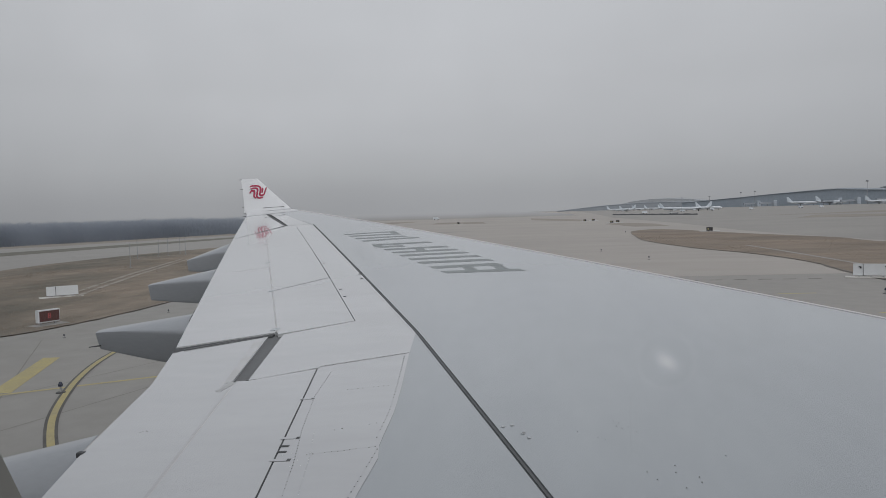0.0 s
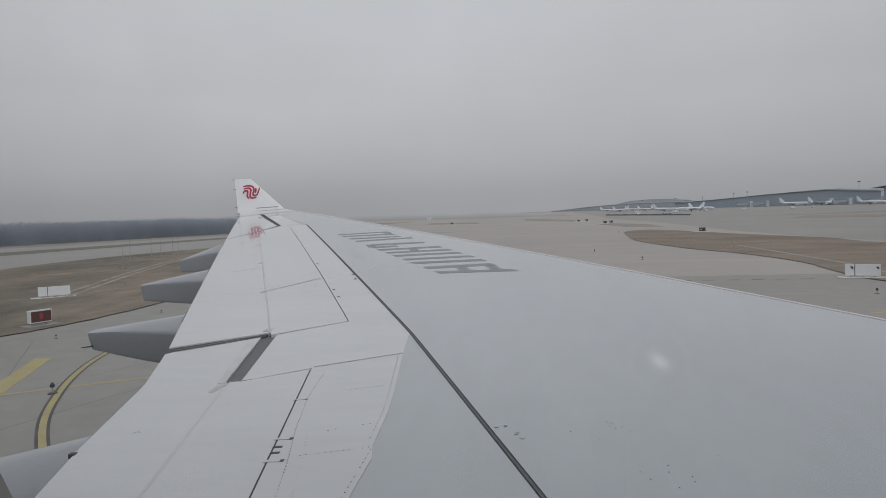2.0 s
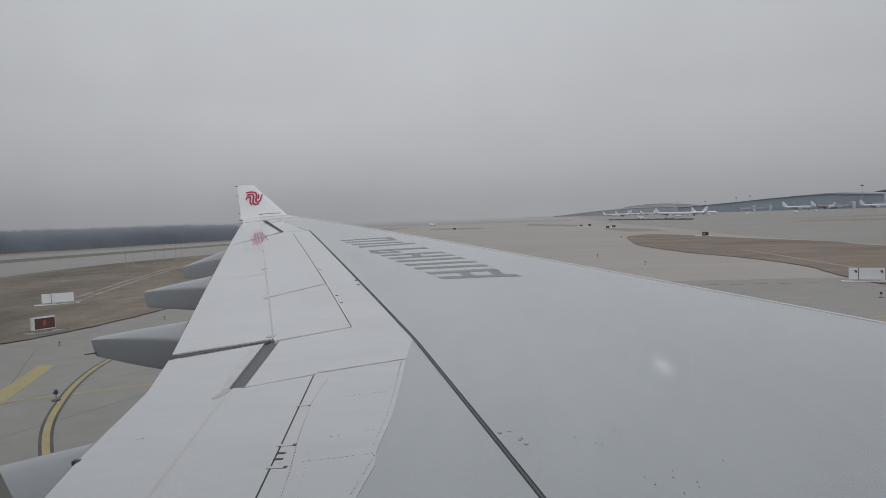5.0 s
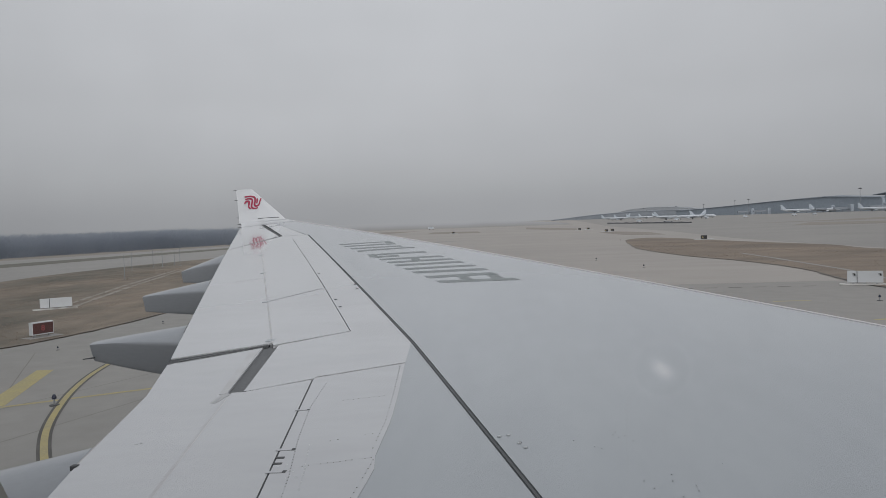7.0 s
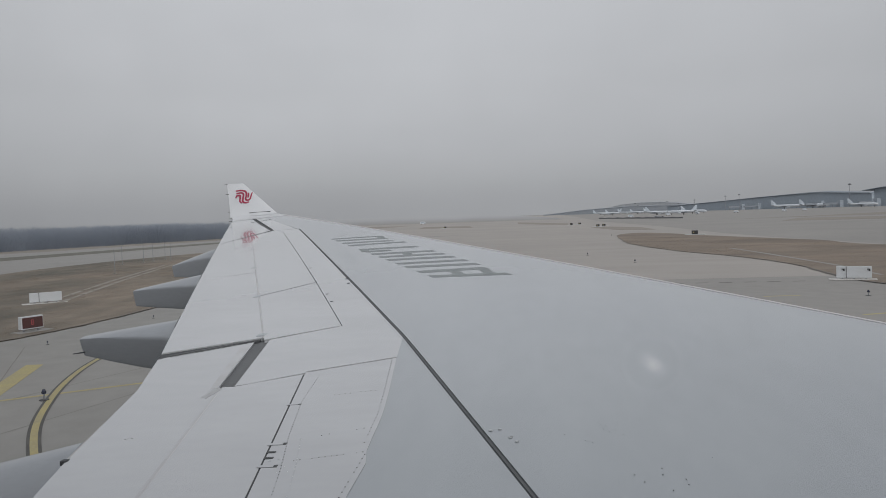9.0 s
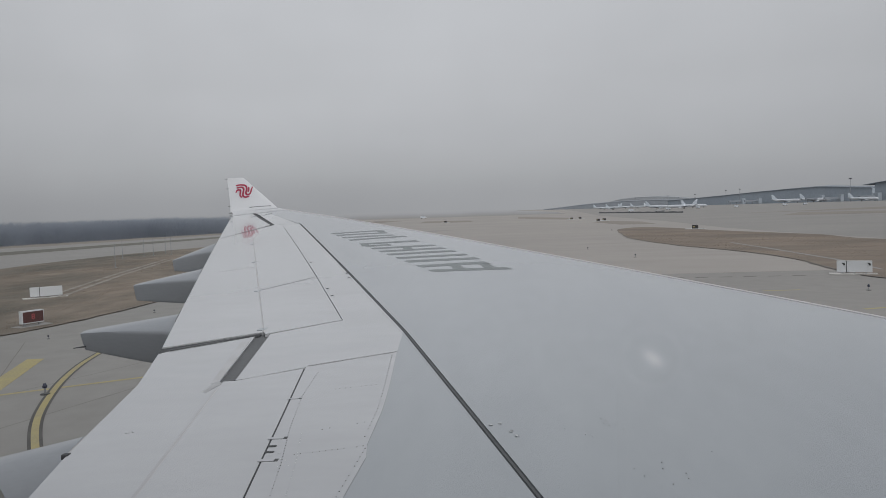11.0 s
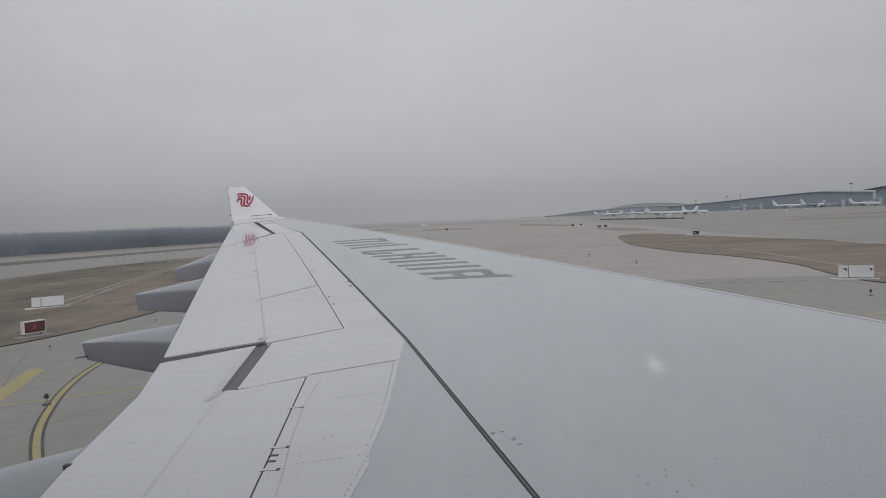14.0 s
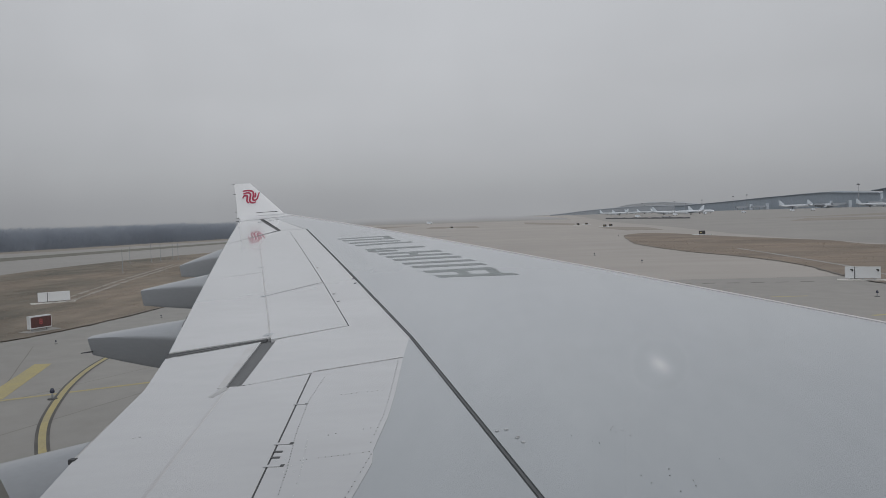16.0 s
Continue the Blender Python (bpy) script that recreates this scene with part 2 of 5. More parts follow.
def tube(bm, a, b, ra, rb=None, n=8, caps=True):
    """A tapered round bar from a to b."""
    a, b = Vector(a), Vector(b)
    rb = ra if rb is None else rb
    d = (b - a).normalized()
    side = d.orthogonal().normalized()
    up = d.cross(side)
    rings = []
    for p, r in ((a, ra), (b, rb)):
        rings.append([bm.verts.new(p + (side * math.cos(k * math.tau / n) + up * math.sin(k * math.tau / n)) * r) for k in range(n)])
    for k in range(n):
        bm.faces.new((rings[0][k], rings[0][(k + 1) % n], rings[1][(k + 1) % n], rings[1][k]))
    if caps:
        bm.faces.new(rings[0][::-1])
        bm.faces.new(rings[1])
    return bm


def loft(bm, sections, closed=True, caps=True):
    rows = [[bm.verts.new(p) for p in s] for s in sections]
    n = len(rows[0])
    for a, b in zip(rows, rows[1:]):
        for k in range(n if closed else n - 1):
            bm.faces.new((a[k], a[(k + 1) % n], b[(k + 1) % n], b[k]))
    if caps and closed:
        bm.faces.new(rows[0][::-1])
        bm.faces.new(rows[-1])
    return bm


def knots(*pairs):
    """A piecewise straight line x(y)."""
    ys, xs = [p[0] for p in pairs], [p[1] for p in pairs]

    def f(y):
        if y <= ys[0]:
            i = 0
        elif y >= ys[-1]:
            i = len(ys) - 2
        else:
            i = max(k for k in range(len(ys) - 1) if ys[k] <= y)
        return xs[i] + (xs[i + 1] - xs[i]) * (y - ys[i]) / (ys[i + 1] - ys[i])
    return f


# ---- the wing's shape: x ahead, y outboard, z up ----
TIP = 28.9


def x_le(y):
    return -0.6285 * (y - 2.82)


def x_te(y):
    return -(11.365 + 0.3574 * (y - 9.5)) if y > 9.5 else -(11.365 - 0.24 * (9.5 - y))


def z_ref(y):
    s = y - 2.82
    return 3.8485 + 0.0943 * s - 0.0006 * s * s


def top(x, y):
    """Height of the wing's upper surface."""
    le = x_le(y)
    chord = le - x_te(y)
    u = min(max((le - x) / chord, 0.0), 1.15)
    w = min(u, 1.0)
    return z_ref(y) - 0.15 * u + 0.010 * chord * 2.6 * math.sqrt(w) * (1 - w) * (1 - 0.35 * w)


def skin(bm, grid, lift=0.0, depth=0.04):
    """A panel over a grid of plan points, with its edges turned down."""
    rows = [[bm.verts.new((x, y, top(x, y) + lift)) for x, y in r] for r in grid]
    for a, b in zip(rows, rows[1:]):
        for k in range(len(a) - 1):
            bm.faces.new((a[k], a[k + 1], b[k + 1], b[k]))
    rim = rows[0] + [r[-1] for r in rows[1:-1]] + rows[-1][::-1] + [r[0] for r in rows[1:-1]][::-1]
    low = [bm.verts.new(v.co - Vector((0, 0, depth))) for v in rim]
    for k in range(len(rim)):
        j = (k + 1) % len(rim)
        bm.faces.new((rim[k], rim[j], low[j], low[k]))
    return bm


def patch(corners, nx=6, ny=6, inset=0.0, lift=0.0, depth=0.04):
    """A panel between four plan corners: fore inboard, fore outboard, aft outboard, aft inboard. inset: half the joint's width."""
    a, b, c, d = (Vector(p) for p in corners)

    def pull(p, e, f):
        return p + ((e - p).normalized() + (f - p).normalized()) * inset
    a, b, c, d = pull(a, b, d), pull(b, a, c), pull(c, b, d), pull(d, c, a)
    grid = []
    for j in range(ny + 1):
        t = j / ny
        p, q = a.lerp(b, t), d.lerp(c, t)
        grid.append([tuple(p.lerp(q, i / nx)) for i in range(nx + 1)])
    return skin(bmesh.new(), grid, lift, depth)


def strip(fore, aft, y0, y1, ny=20, nx=8, lift=0.0, depth=0.04):
    grid = []
    for j in range(ny + 1):
        y = y0 + (y1 - y0) * j / ny
        f, a = fore(y), aft(y)
        grid.append([(f + (a - f) * (i / nx) ** 1.5, y) for i in range(nx + 1)])
    return skin(bmesh.new(), grid, lift, depth)


wing = thing("airliner_wing", (-9.0, 5.0, 4.1), "large pale grey airliner wing with panels, flaps and upturned tip", "aircraft wing")

# seam lines, as x(y)
SPAR = knots((2.4, -6.350), (6.3, -7.700), (9.72, -8.912), (22.1, -13.715))
PAINT_EDGE = knots((2.4, -8.80), (6.34, -8.73), (6.94, -8.70), (6.99, -8.74), (7.6, -8.75), (8.1, -8.79), (9.0, -8.88), (9.74, -8.98))
HINGE_A = knots((10.36, -9.70), (14.25, -11.17), (21.65, -14.03))
HINGE_B = knots((10.04, -10.48), (13.35, -11.74), (18.95, -13.87), (28.4, -17.48))
INNER_D = knots((2.4, -8.70), (6.36, -9.29), (7.26, -9.42), (8.69, -9.63))
FLAP_FRONT = knots((2.4, -9.33), (6.39, -9.95), (8.40, -10.265))
FLAP_TE = knots((2.4, x_te(2.4)), (7.0, x_te(7.0)), (7.64, x_te(7.64) + 0.03), (8.45, x_te(8.45) + 0.07), (9.47, x_te(9.47)))
TIP_SEAM = knots((22.1, -13.76), (28.11, -16.86), (28.9, -17.2))

# the dark structure below the panels, with the underside
bm = bmesh.new()
secs = []
for j in range(41):
    y = 1.7 + (TIP - 1.7) * j / 40
    le, te = x_le(y) - 0.03, x_te(y) + (0.05 if y > 9.5 else 0.18)
    c = le - te
    us = [0, 0.01, 0.03, 0.07, 0.15, 0.3, 0.5, 0.7, 0.85, 0.97, 1.0]
    upper = [Vector((le - c * u, y, top(le - c * u, y) - 0.045 - 0.02 * (1 if 0 < u < 1 else 0))) for u in us]
    lower = [Vector((le - c * u, y, z_ref(y) - 0.15 * u - 0.07 - 0.075 * c * math.sin(math.pi * u ** 0.7))) for u in us[1:-1]]
    secs.append(upper + lower[::-1])
loft(bm, secs)
part("wing_box", bm, SHADOW_DECK, wing, "primer-grey structure below the panels, darkened for shade", True)

# main skin from the slat to the spar line

def slat_line(y):
    return x_le(y) - 0.13


smooth_by_angle(part("main_skin", strip(lambda y: slat_line(y) - 0.012, lambda y: SPAR(y) + 0.023, 2.4, 22.1, 48, 14), WING_GREY, wing,
                     "glossy blue-grey painted upper skin"))
smooth_by_angle(part("tip_skin", strip(lambda y: slat_line(y) - 0.012, lambda y: TIP_SEAM(y) + 0.012, 22.1, TIP, 14, 8), WING_GREY, wing,
                     "blue-grey skin near the wing tip"))
smooth_by_angle(part("spar_cover", strip(lambda y: SPAR(y) - 0.016, lambda y: PAINT_EDGE(y) - 0.05, 2.4, 9.72, 30, 4, -0.003), WING_GREY, wing,
                     "blue-grey strip behind the dark seal"))
# leading-edge slats, four lengths
edges = [2.6, 9.2, 14.1, 19.3, 24.2, TIP]
for y0, y1 in zip(edges, edges[1:]):
    bm = bmesh.new()
    secs = []
    for j in range(13):
        y = y0 + 0.02 + (y1 - y0 - 0.04) * j / 12
        pts = []
        for i in range(7):
            x = slat_line(y) + 0.13 * (i / 6)
            pts.append(Vector((x, y, top(x, y) + 0.004)))
        zle = z_ref(y)
        pts += [Vector((x_le(y) + 0.035, y, zle - 0.03)), Vector((x_le(y) + 0.03, y, zle - 0.09)), Vector((x_le(y) - 0.06, y, zle - 0.16)),
                Vector((x_le(y) - 0.13, y, zle - 0.17))]
        secs.append(pts)
    loft(bm, secs)
    smooth_by_angle(part("slat", bm, SLAT_PAINT, wing, "pale polished leading-edge slat"), 50)

# the dark seal along the spar
smooth_by_angle(part("spar_seal", strip(lambda y: SPAR(y) + 0.022, lambda y: SPAR(y) - 0.015, 2.4, 22.1, 50, 2, -0.006), SEAL, wing, "dark rubber seal strip"))
part("seal_bead", strip(lambda y: SPAR(y) + 0.012, lambda y: SPAR(y) - 0.005, 2.4, 22.0, 50, 1, -0.002, 0.004), SEAL_WORN, wing, "paler worn middle of the seal")


def quad(name, corners, mat=WING_WHITE, label="", inset=0.006, lift=0.0, nx=6, ny=8):
    return smooth_by_angle(part(name, patch(corners, nx, ny, inset, lift), mat, wing, label))


def on(f, y):
    return (f(y), y)


def below(f, y, d):
    return (f(y) + d, y)


# outboard: fixed strip, spoilers, flap
cuts_a = [10.36, 13.19, 16.1, 19.0, 21.65]
cuts_b = [9.92, 12.38, 15.2, 18.0, 20.6]
SPAR_AFT = lambda y: SPAR(y) - 0.016
quad("fixed_panel", [(SPAR_AFT(9.72), 9.72), (SPAR_AFT(13.45), 13.45), on(HINGE_A, 13.19), on(HINGE_A, 10.36)], ny=10, inset=0.0)
quad("fixed_panel", [(SPAR_AFT(13.45), 13.45), (SPAR_AFT(17.6), 17.6), on(HINGE_A, 17.2), on(HINGE_A, 13.19)], ny=10, inset=0.003)
quad("fixed_panel", [(SPAR_AFT(17.6), 17.6), (SPAR_AFT(22.1), 22.1), on(HINGE_A, 21.65), on(HINGE_A, 17.2)], ny=10, inset=0.003)
for k in range(4):
    a0, a1, b0, b1 = cuts_a[k], cuts_a[k + 1], cuts_b[k], cuts_b[k + 1]
    quad("spoiler", [(HINGE_A(a0) - 0.008, a0), (HINGE_A(a1) - 0.008, a1), on(HINGE_B, b1), on(HINGE_B, b0)], label="white-grey spoiler panel",
         inset=0.004 if k < 2 else 0.002, lift=0.004)
quad("spoiler_seal", [(HINGE_A(13.185) - 0.02, 13.185), (HINGE_A(13.205) - 0.02, 13.205), (HINGE_B(12.395) + 0.01, 12.395), (HINGE_B(12.375) + 0.01, 12.375)], SEAL_WORN,
     "dark rubber edge between two spoilers", 0, 0.0055, 8, 1)
flap_y = [(10.01, 9.60), (14.6, 14.2), (20.2, 19.7)]
for (f0, t0), (f1, t1) in zip(flap_y, flap_y[1:]):
    quad("outboard_flap", [(HINGE_B(f0) + 0.002, f0 + 0.03), (HINGE_B(f1) + 0.002, f1), (x_te(t1), t1), (x_te(t0), t0)], label="white-grey outboard flap",
         inset=0.003, ny=12)
# ailerons and the tip
AILERON = knots((22.29, -14.56), (28.4, -17.40))
quad("tip_panel", [(TIP_SEAM(22.2) - 0.012, 22.2), (TIP_SEAM(28.8) - 0.012, 28.8), (AILERON(28.4) + 0.07, 28.5), (AILERON(22.29) + 0.07, 22.29)], ny=14, inset=0.004)
quad("tip_panel", [on(HINGE_A, 21.60), (-14.50, 22.34), (x_te(19.75), 19.76), on(HINGE_B, 20.15)], inset=0.0, lift=-0.004)
quad("tip_panel", [(SPAR_AFT(22.1), 22.08), (TIP_SEAM(22.4) - 0.01, 22.4), (-14.50, 22.34), on(HINGE_A, 21.6)], inset=0.0, lift=-0.004)
quad("aileron", [(AILERON(22.32) - 0.05, 22.36), (AILERON(25.3) - 0.05, 25.3), (x_te(24.72), 24.72), (x_te(19.75), 19.75)], label="white-grey inner aileron", ny=12)
quad("aileron", [(AILERON(25.3) - 0.05, 25.3), (AILERON(28.4) - 0.05, 28.5), (x_te(28.8), 28.8), (x_te(24.72), 24.72)], label="white-grey outer aileron", ny=12)
part("aileron_seal", patch([(AILERON(22.29) + 0.07, 22.29), (AILERON(28.4) + 0.07, 28.4), (AILERON(28.4) - 0.05, 28.4), (AILERON(22.29) - 0.05, 22.29)], 2, 12, 0, -0.01),
     SEAL, wing, "dark aileron gap seal")

# inboard: fixed panels, spoiler, flap
quad("fixed_panel", [on(PAINT_EDGE, 9.0), (SPAR_AFT(9.74), 9.74), on(HINGE_A, 10.36), (-9.63, 8.70)], inset=0.0)
quad("fixed_panel", [(-9.63, 8.70), on(HINGE_A, 10.36), (-10.37, 9.92), (-10.16, 8.41)], inset=0.0)
bm = strip(PAINT_EDGE, INNER_D, 2.4, 8.64, 34, 6, 0.003)
smooth_by_angle(part("inboard_panel", bm, WING_WHITE, wing, "riveted white-grey inboard access panel"))
quad("fixed_panel", [on(PAINT_EDGE, 8.64), on(PAINT_EDGE, 9.0), (-9.63, 8.70), (INNER_D(8.64), 8.64)], inset=0.001, nx=4, ny=3)
quad("panel_seam", [(-8.885, 9.034), (-8.885, 9.044), (-9.628, 8.725), (-9.628, 8.717)], GRIME, "thin dark seam between fixed panels", 0, 0.0055, 8, 1)
part("hinge_seal", strip(lambda y: INNER_D(y) + 0.002, lambda y: INNER_D(y) - 0.016, 2.4, 8.66, 24, 2, -0.004), SEAL, wing, "dark hinge gap")
smooth_by_angle(part("inboard_spoiler", strip(lambda y: INNER_D(y) - 0.014, lambda y: FLAP_FRONT(y) + 0.006, 2.4, 8.40, 24, 6), WING_WHITE, wing, "white-grey inboard spoiler"))
quad("inboard_spoiler", [(INNER_D(8.40) - 0.014, 8.40), (INNER_D(8.66) - 0.014, 8.66), (-10.16, 8.405), (FLAP_FRONT(8.40) + 0.006, 8.40)], label="white-grey spoiler end", inset=0.0, nx=4, ny=2)
smooth_by_angle(part("inboard_flap", strip(lambda y: FLAP_FRONT(y) + 0.03 if y < 8.40 else -10.30 - 0.165 * (y - 8.40), FLAP_TE, 2.4, 8.449, 40, 8, -0.012), WING_WHITE, wing,
                     "white-grey inboard flap"))
quad("inboard_flap", [(-10.31, 8.449), (-10.54, 9.95), (x_te(9.45), 9.44), (FLAP_TE(8.45), 8.449)], label="white-grey inboard flap end", inset=0.0, ny=8, lift=-0.012)
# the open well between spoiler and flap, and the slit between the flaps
quad("flap_well", [(-10.15, 8.38), (-10.36, 9.95), (-10.56, 10.0), (-10.30, 8.34)], SHADOW_DECK, "sheet in the gap ahead of the flap, its shade painted dark", 0, -0.03, 2, 6)
quad("flap_slit", [(-10.49, 9.93), (-10.50, 10.02), (x_te(9.62), 9.60), (x_te(9.43), 9.42)], SEAL, "dark slit between two flaps", 0, -0.012, 6, 2)
quad("slit_rib", [(-10.50, 9.965), (-10.51, 9.985), (x_te(9.53) + 0.1, 9.525), (x_te(9.5) + 0.1, 9.505)], SHADOW_DECK, "thin grey rub strip", 0, -0.002, 6, 1)
quad("grease_stain", [(-10.262, 8.40), (-10.33, 8.42), (-10.355, 8.19), (-10.305, 8.17)], GREASE, "brownish grease smear", 0, -0.010, 2, 2)

quad("flap_grime", [(-10.306, 8.42), (-10.541, 9.84), (-10.625, 9.80), (-10.37, 8.40)], GRIME, "faint brownish grime beside the gap", 0, -0.009, 2, 6)

# soft seams: narrow grey lips, and the grime that gathers along them
part("flap_seam", strip(lambda y: FLAP_FRONT(y) + 0.006, lambda y: FLAP_FRONT(y) - 0.003, 2.4, 8.36, 20, 1, -0.006, 0.004), STAIN, wing, "thin dark seam ahead of the flap")
part("flap_grime", strip(lambda y: FLAP_FRONT(y) + 0.004, lambda y: FLAP_FRONT(y) - 0.030, 2.4, 8.30, 20, 2, -0.0095, 0.003), GRIME, wing, "faint brownish grime along the flap")
part("flap_lip", strip(lambda y: HINGE_B(y) + 0.003, lambda y: HINGE_B(y) - 0.004, 9.98, 20.1, 30, 1, 0.005, 0.004), STAIN, wing, "narrow dark lip ahead of the flap")
part("flap_grime", strip(lambda y: HINGE_B(y) - 0.007, lambda y: HINGE_B(y) - 0.018, 10.05, 19.9, 30, 2, 0.004, 0.003), GRIME, wing, "faint brownish grime along the flap")

# lengths of hinge bracket at the inboard hinge
for y, w, l in ((7.89, 0.008, 0.085), (7.14, 0.015, 0.10), (6.80, 0.015, 0.10)):
    x = INNER_D(y)
    quad("hinge_slot", [(x + l, y - w - 0.004), (x + l, y + w + 0.007), (x - 0.01, y + w + 0.007), (x - 0.01, y - w - 0.004)], SEAL, "dark slot round a hinge fitting", 0, 0.003, 3, 1)
    quad("hinge_bracket", [(x + l - 0.025, y - w), (x + l - 0.025, y + w), (x - 0.03, y + w), (x - 0.03, y - w)], WING_WHITE, "painted hinge fitting", 0, 0.006, 3, 1)
for y in (7.01, 6.92):
    x = INNER_D(y)
    quad("hinge_slot", [(x + 0.05, y - 0.012), (x + 0.05, y + 0.012), (x - 0.01, y + 0.012), (x - 0.01, y - 0.012)], SEAL, "dark hinge slot", 0, 0.006, 1, 1)
for y in (11.73, 12.24, 14.7):
    x = HINGE_A(y)
    quad("spoiler_fitting", [(x + 0.065, y - 0.013), (x + 0.065, y + 0.013), (x + 0.03, y + 0.013), (x + 0.03, y - 0.013)], SEAL, "small dark spoiler fitting", 0, 0.005, 1, 1)
for x, y in ((-10.36, 13.37), (-10.24, 12.97)):
    quad("spoiler_fitting", [(x + 0.022, y - 0.03), (x + 0.022, y + 0.03), (x - 0.012, y + 0.03), (x - 0.012, y - 0.03)], SEAL, "small dark spoiler fitting", 0, 0.005, 1, 1)
for y in (10.15, 12.4, 15.2, 18.0):
    x = HINGE_B(y)
    quad("flap_fitting", [(x + 0.035, y - 0.05), (x + 0.035, y + 0.05), (x - 0.06, y + 0.045), (x - 0.06, y - 0.055)], WING_GREY, "grey flap bracket cover", 0, 0.0055, 2, 1)

# winglet: thin, swept, leaning outwards, with the emblem
FOOT, HEAD = 5.84, 7.13


def winglet_section(s, half):
    z = FOOT + (HEAD - FOOT) * s
    y = 28.92 + 0.62 * s - 0.10 * math.exp(-s * 9)
    xl, xt = -16.47 - 1.62 * s, -18.37 - 0.36 * s
    c = xl - xt
    prof = [(0, 0), (0.04, 0.55), (0.15, 0.95), (0.4, 1.0), (0.7, 0.6), (1.0, 0.08), (1.0, -0.08), (0.7, -0.6), (0.4, -1.0), (0.15, -0.95), (0.04, -0.55)]
    return [Vector((xl - c * u, y + k * half, z + (0.11 * (1 - u) if s < 0.01 else 0))) for u, k in prof]


bm = bmesh.new()
loft(bm, [winglet_section(s, 0.075 - 0.045 * s) for s in (0, 0.03, 0.08, 0.2, 0.4, 0.6, 0.8, 0.94, 1.0)])
winglet = smooth_by_angle(part("winglet", bm, WINGLET_WHITE, wing, "white upturned winglet with a red emblem"), 45)


def winglet_root():
    """The curved skin that leads the wing's upper surface up into the winglet."""
    bm = bmesh.new()
    cols = []
    y0, s1 = 28.05, 0.10
    z1 = FOOT + (HEAD - FOOT) * s1
    y1 = 28.92 + 0.62 * s1 - (0.075 - 0.045 * s1) - 0.004
    for i in range(13):
        u = i / 12
        le0, te0 = x_le(y0) - 0.15, x_te(y0)
        w = Vector((le0 - (le0 - te0) * u, y0, 0))
        w.z = top(w.x, y0) + 0.006
        xl, xt = -16.47 - 1.62 * s1, -18.37 - 0.36 * s1
        v = Vector((xl - 0.05 - (xl - 0.05 - xt) * u, y1, z1))
        mid = w.lerp(v, 0.55)
        c = Vector((mid.x, y1 - 0.10, w.z + 0.055))
        cols.append([w * (1 - t) ** 2 + c * 2 * t * (1 - t) + v * t * t for t in (k / 9 for k in range(10))])
    inner = [[bm.verts.new(p) for p in col] for col in cols]
    outer = [[bm.verts.new(p + Vector((0, 0.02, -0.03))) for p in col] for col in cols]
    for i in range(12):
        for k in range(9):
            bm.faces.new((inner[i][k], inner[i + 1][k], inner[i + 1][k + 1], inner[i][k + 1]))
            bm.faces.new((outer[i][k], outer[i][k + 1], outer[i + 1][k + 1], outer[i + 1][k]))
    for i in range(12):
        for k in (0, 9):
            bm.faces.new((inner[i][k], outer[i][k], outer[i + 1][k], inner[i + 1][k]))
    for k in range(9):
        for i in (0, 12):
            bm.faces.new((inner[i][k], inner[i][k + 1], outer[i][k + 1], outer[i][k]))
    return smooth_by_angle(part("winglet_root", bm, WINGLET_WHITE, wing, "curved white-grey skin leading up into the winglet"), 60)


winglet_root()


def on_winglet(x, z, out=0.012):
    s = (z - FOOT) / (HEAD - FOOT)
    return Vector((x, 28.92 + 0.62 * s - (0.075 - 0.045 * s) - out, z))


def band(bm, pts, width):
    """A flat ribbon on the winglet's inner face along a curve given in the face's own directions."""
    prev = None
    n = len(pts)
    for i in range(n):
        p = Vector(pts[i])
        d = (Vector(pts[min(i + 1, n - 1)]) - Vector(pts[max(i - 1, 0)])).normalized()
        side = Vector((-d.y, d.x)) * width * (0.5 + 0.5 * math.sin(math.pi * (0.12 + 0.8 * i / (n - 1)))) / 2
        pair = [bm.verts.new(on_winglet(q.x, q.y)) for q in (p + side, p - side)]
        if prev:
            bm.faces.new((prev[0], prev[1], pair[1], pair[0]))
        prev = pair


def spline(pts, per=8):
    out_pts = []
    for i in range(len(pts) - 1):
        p0, p1, p2, p3 = (Vector(pts[min(max(i + k - 1, 0), len(pts) - 1)]) for k in range(4))
        for s in range(per):
            t = s / per
            out_pts.append(0.5 * (2 * p1 + (p2 - p0) * t + (2 * p0 - 5 * p1 + 4 * p2 - p3) * t * t + (3 * p1 - p0 - 3 * p2 + p3) * t ** 3))
    return out_pts + [Vector(pts[-1])]


bm = bmesh.new()
cx, cz = -17.97, 6.625
for curve in (((-0.50, 0.42), (-0.20, 0.46), (0.06, 0.36), (0.13, 0.08), (0.12, -0.18), (0.22, -0.30), (0.36, -0.20), (0.40, 0.08), (0.44, 0.30)),
              ((-0.44, 0.23), (-0.18, 0.28), (-0.04, 0.16), (-0.03, -0.10), (-0.02, -0.36), (0.14, -0.48), (0.34, -0.42)),
              ((-0.44, -0.12), (-0.38, 0.06), (-0.22, 0.06), (-0.19, -0.14), (-0.18, -0.34), (-0.06, -0.50)),
              ((0.24, -0.10), (0.24, 0.12), (0.22, 0.28))):
    band(bm, [(cx + 0.70 * p.x, cz + 0.50 * p.y) for p in spline(curve)], 0.070)
part("emblem", bm, RED, winglet, "red swirling emblem on white paint")
quadbm = bmesh.new()
for z0 in (5.995,):
    a, b = on_winglet(-17.66, z0, 0.02), on_winglet(-16.86, z0 + 0.03, 0.02)
    tube(quadbm, a, b, 0.017, n=6)
part("winglet_joint", quadbm, SEAL, winglet, "dark joint line")
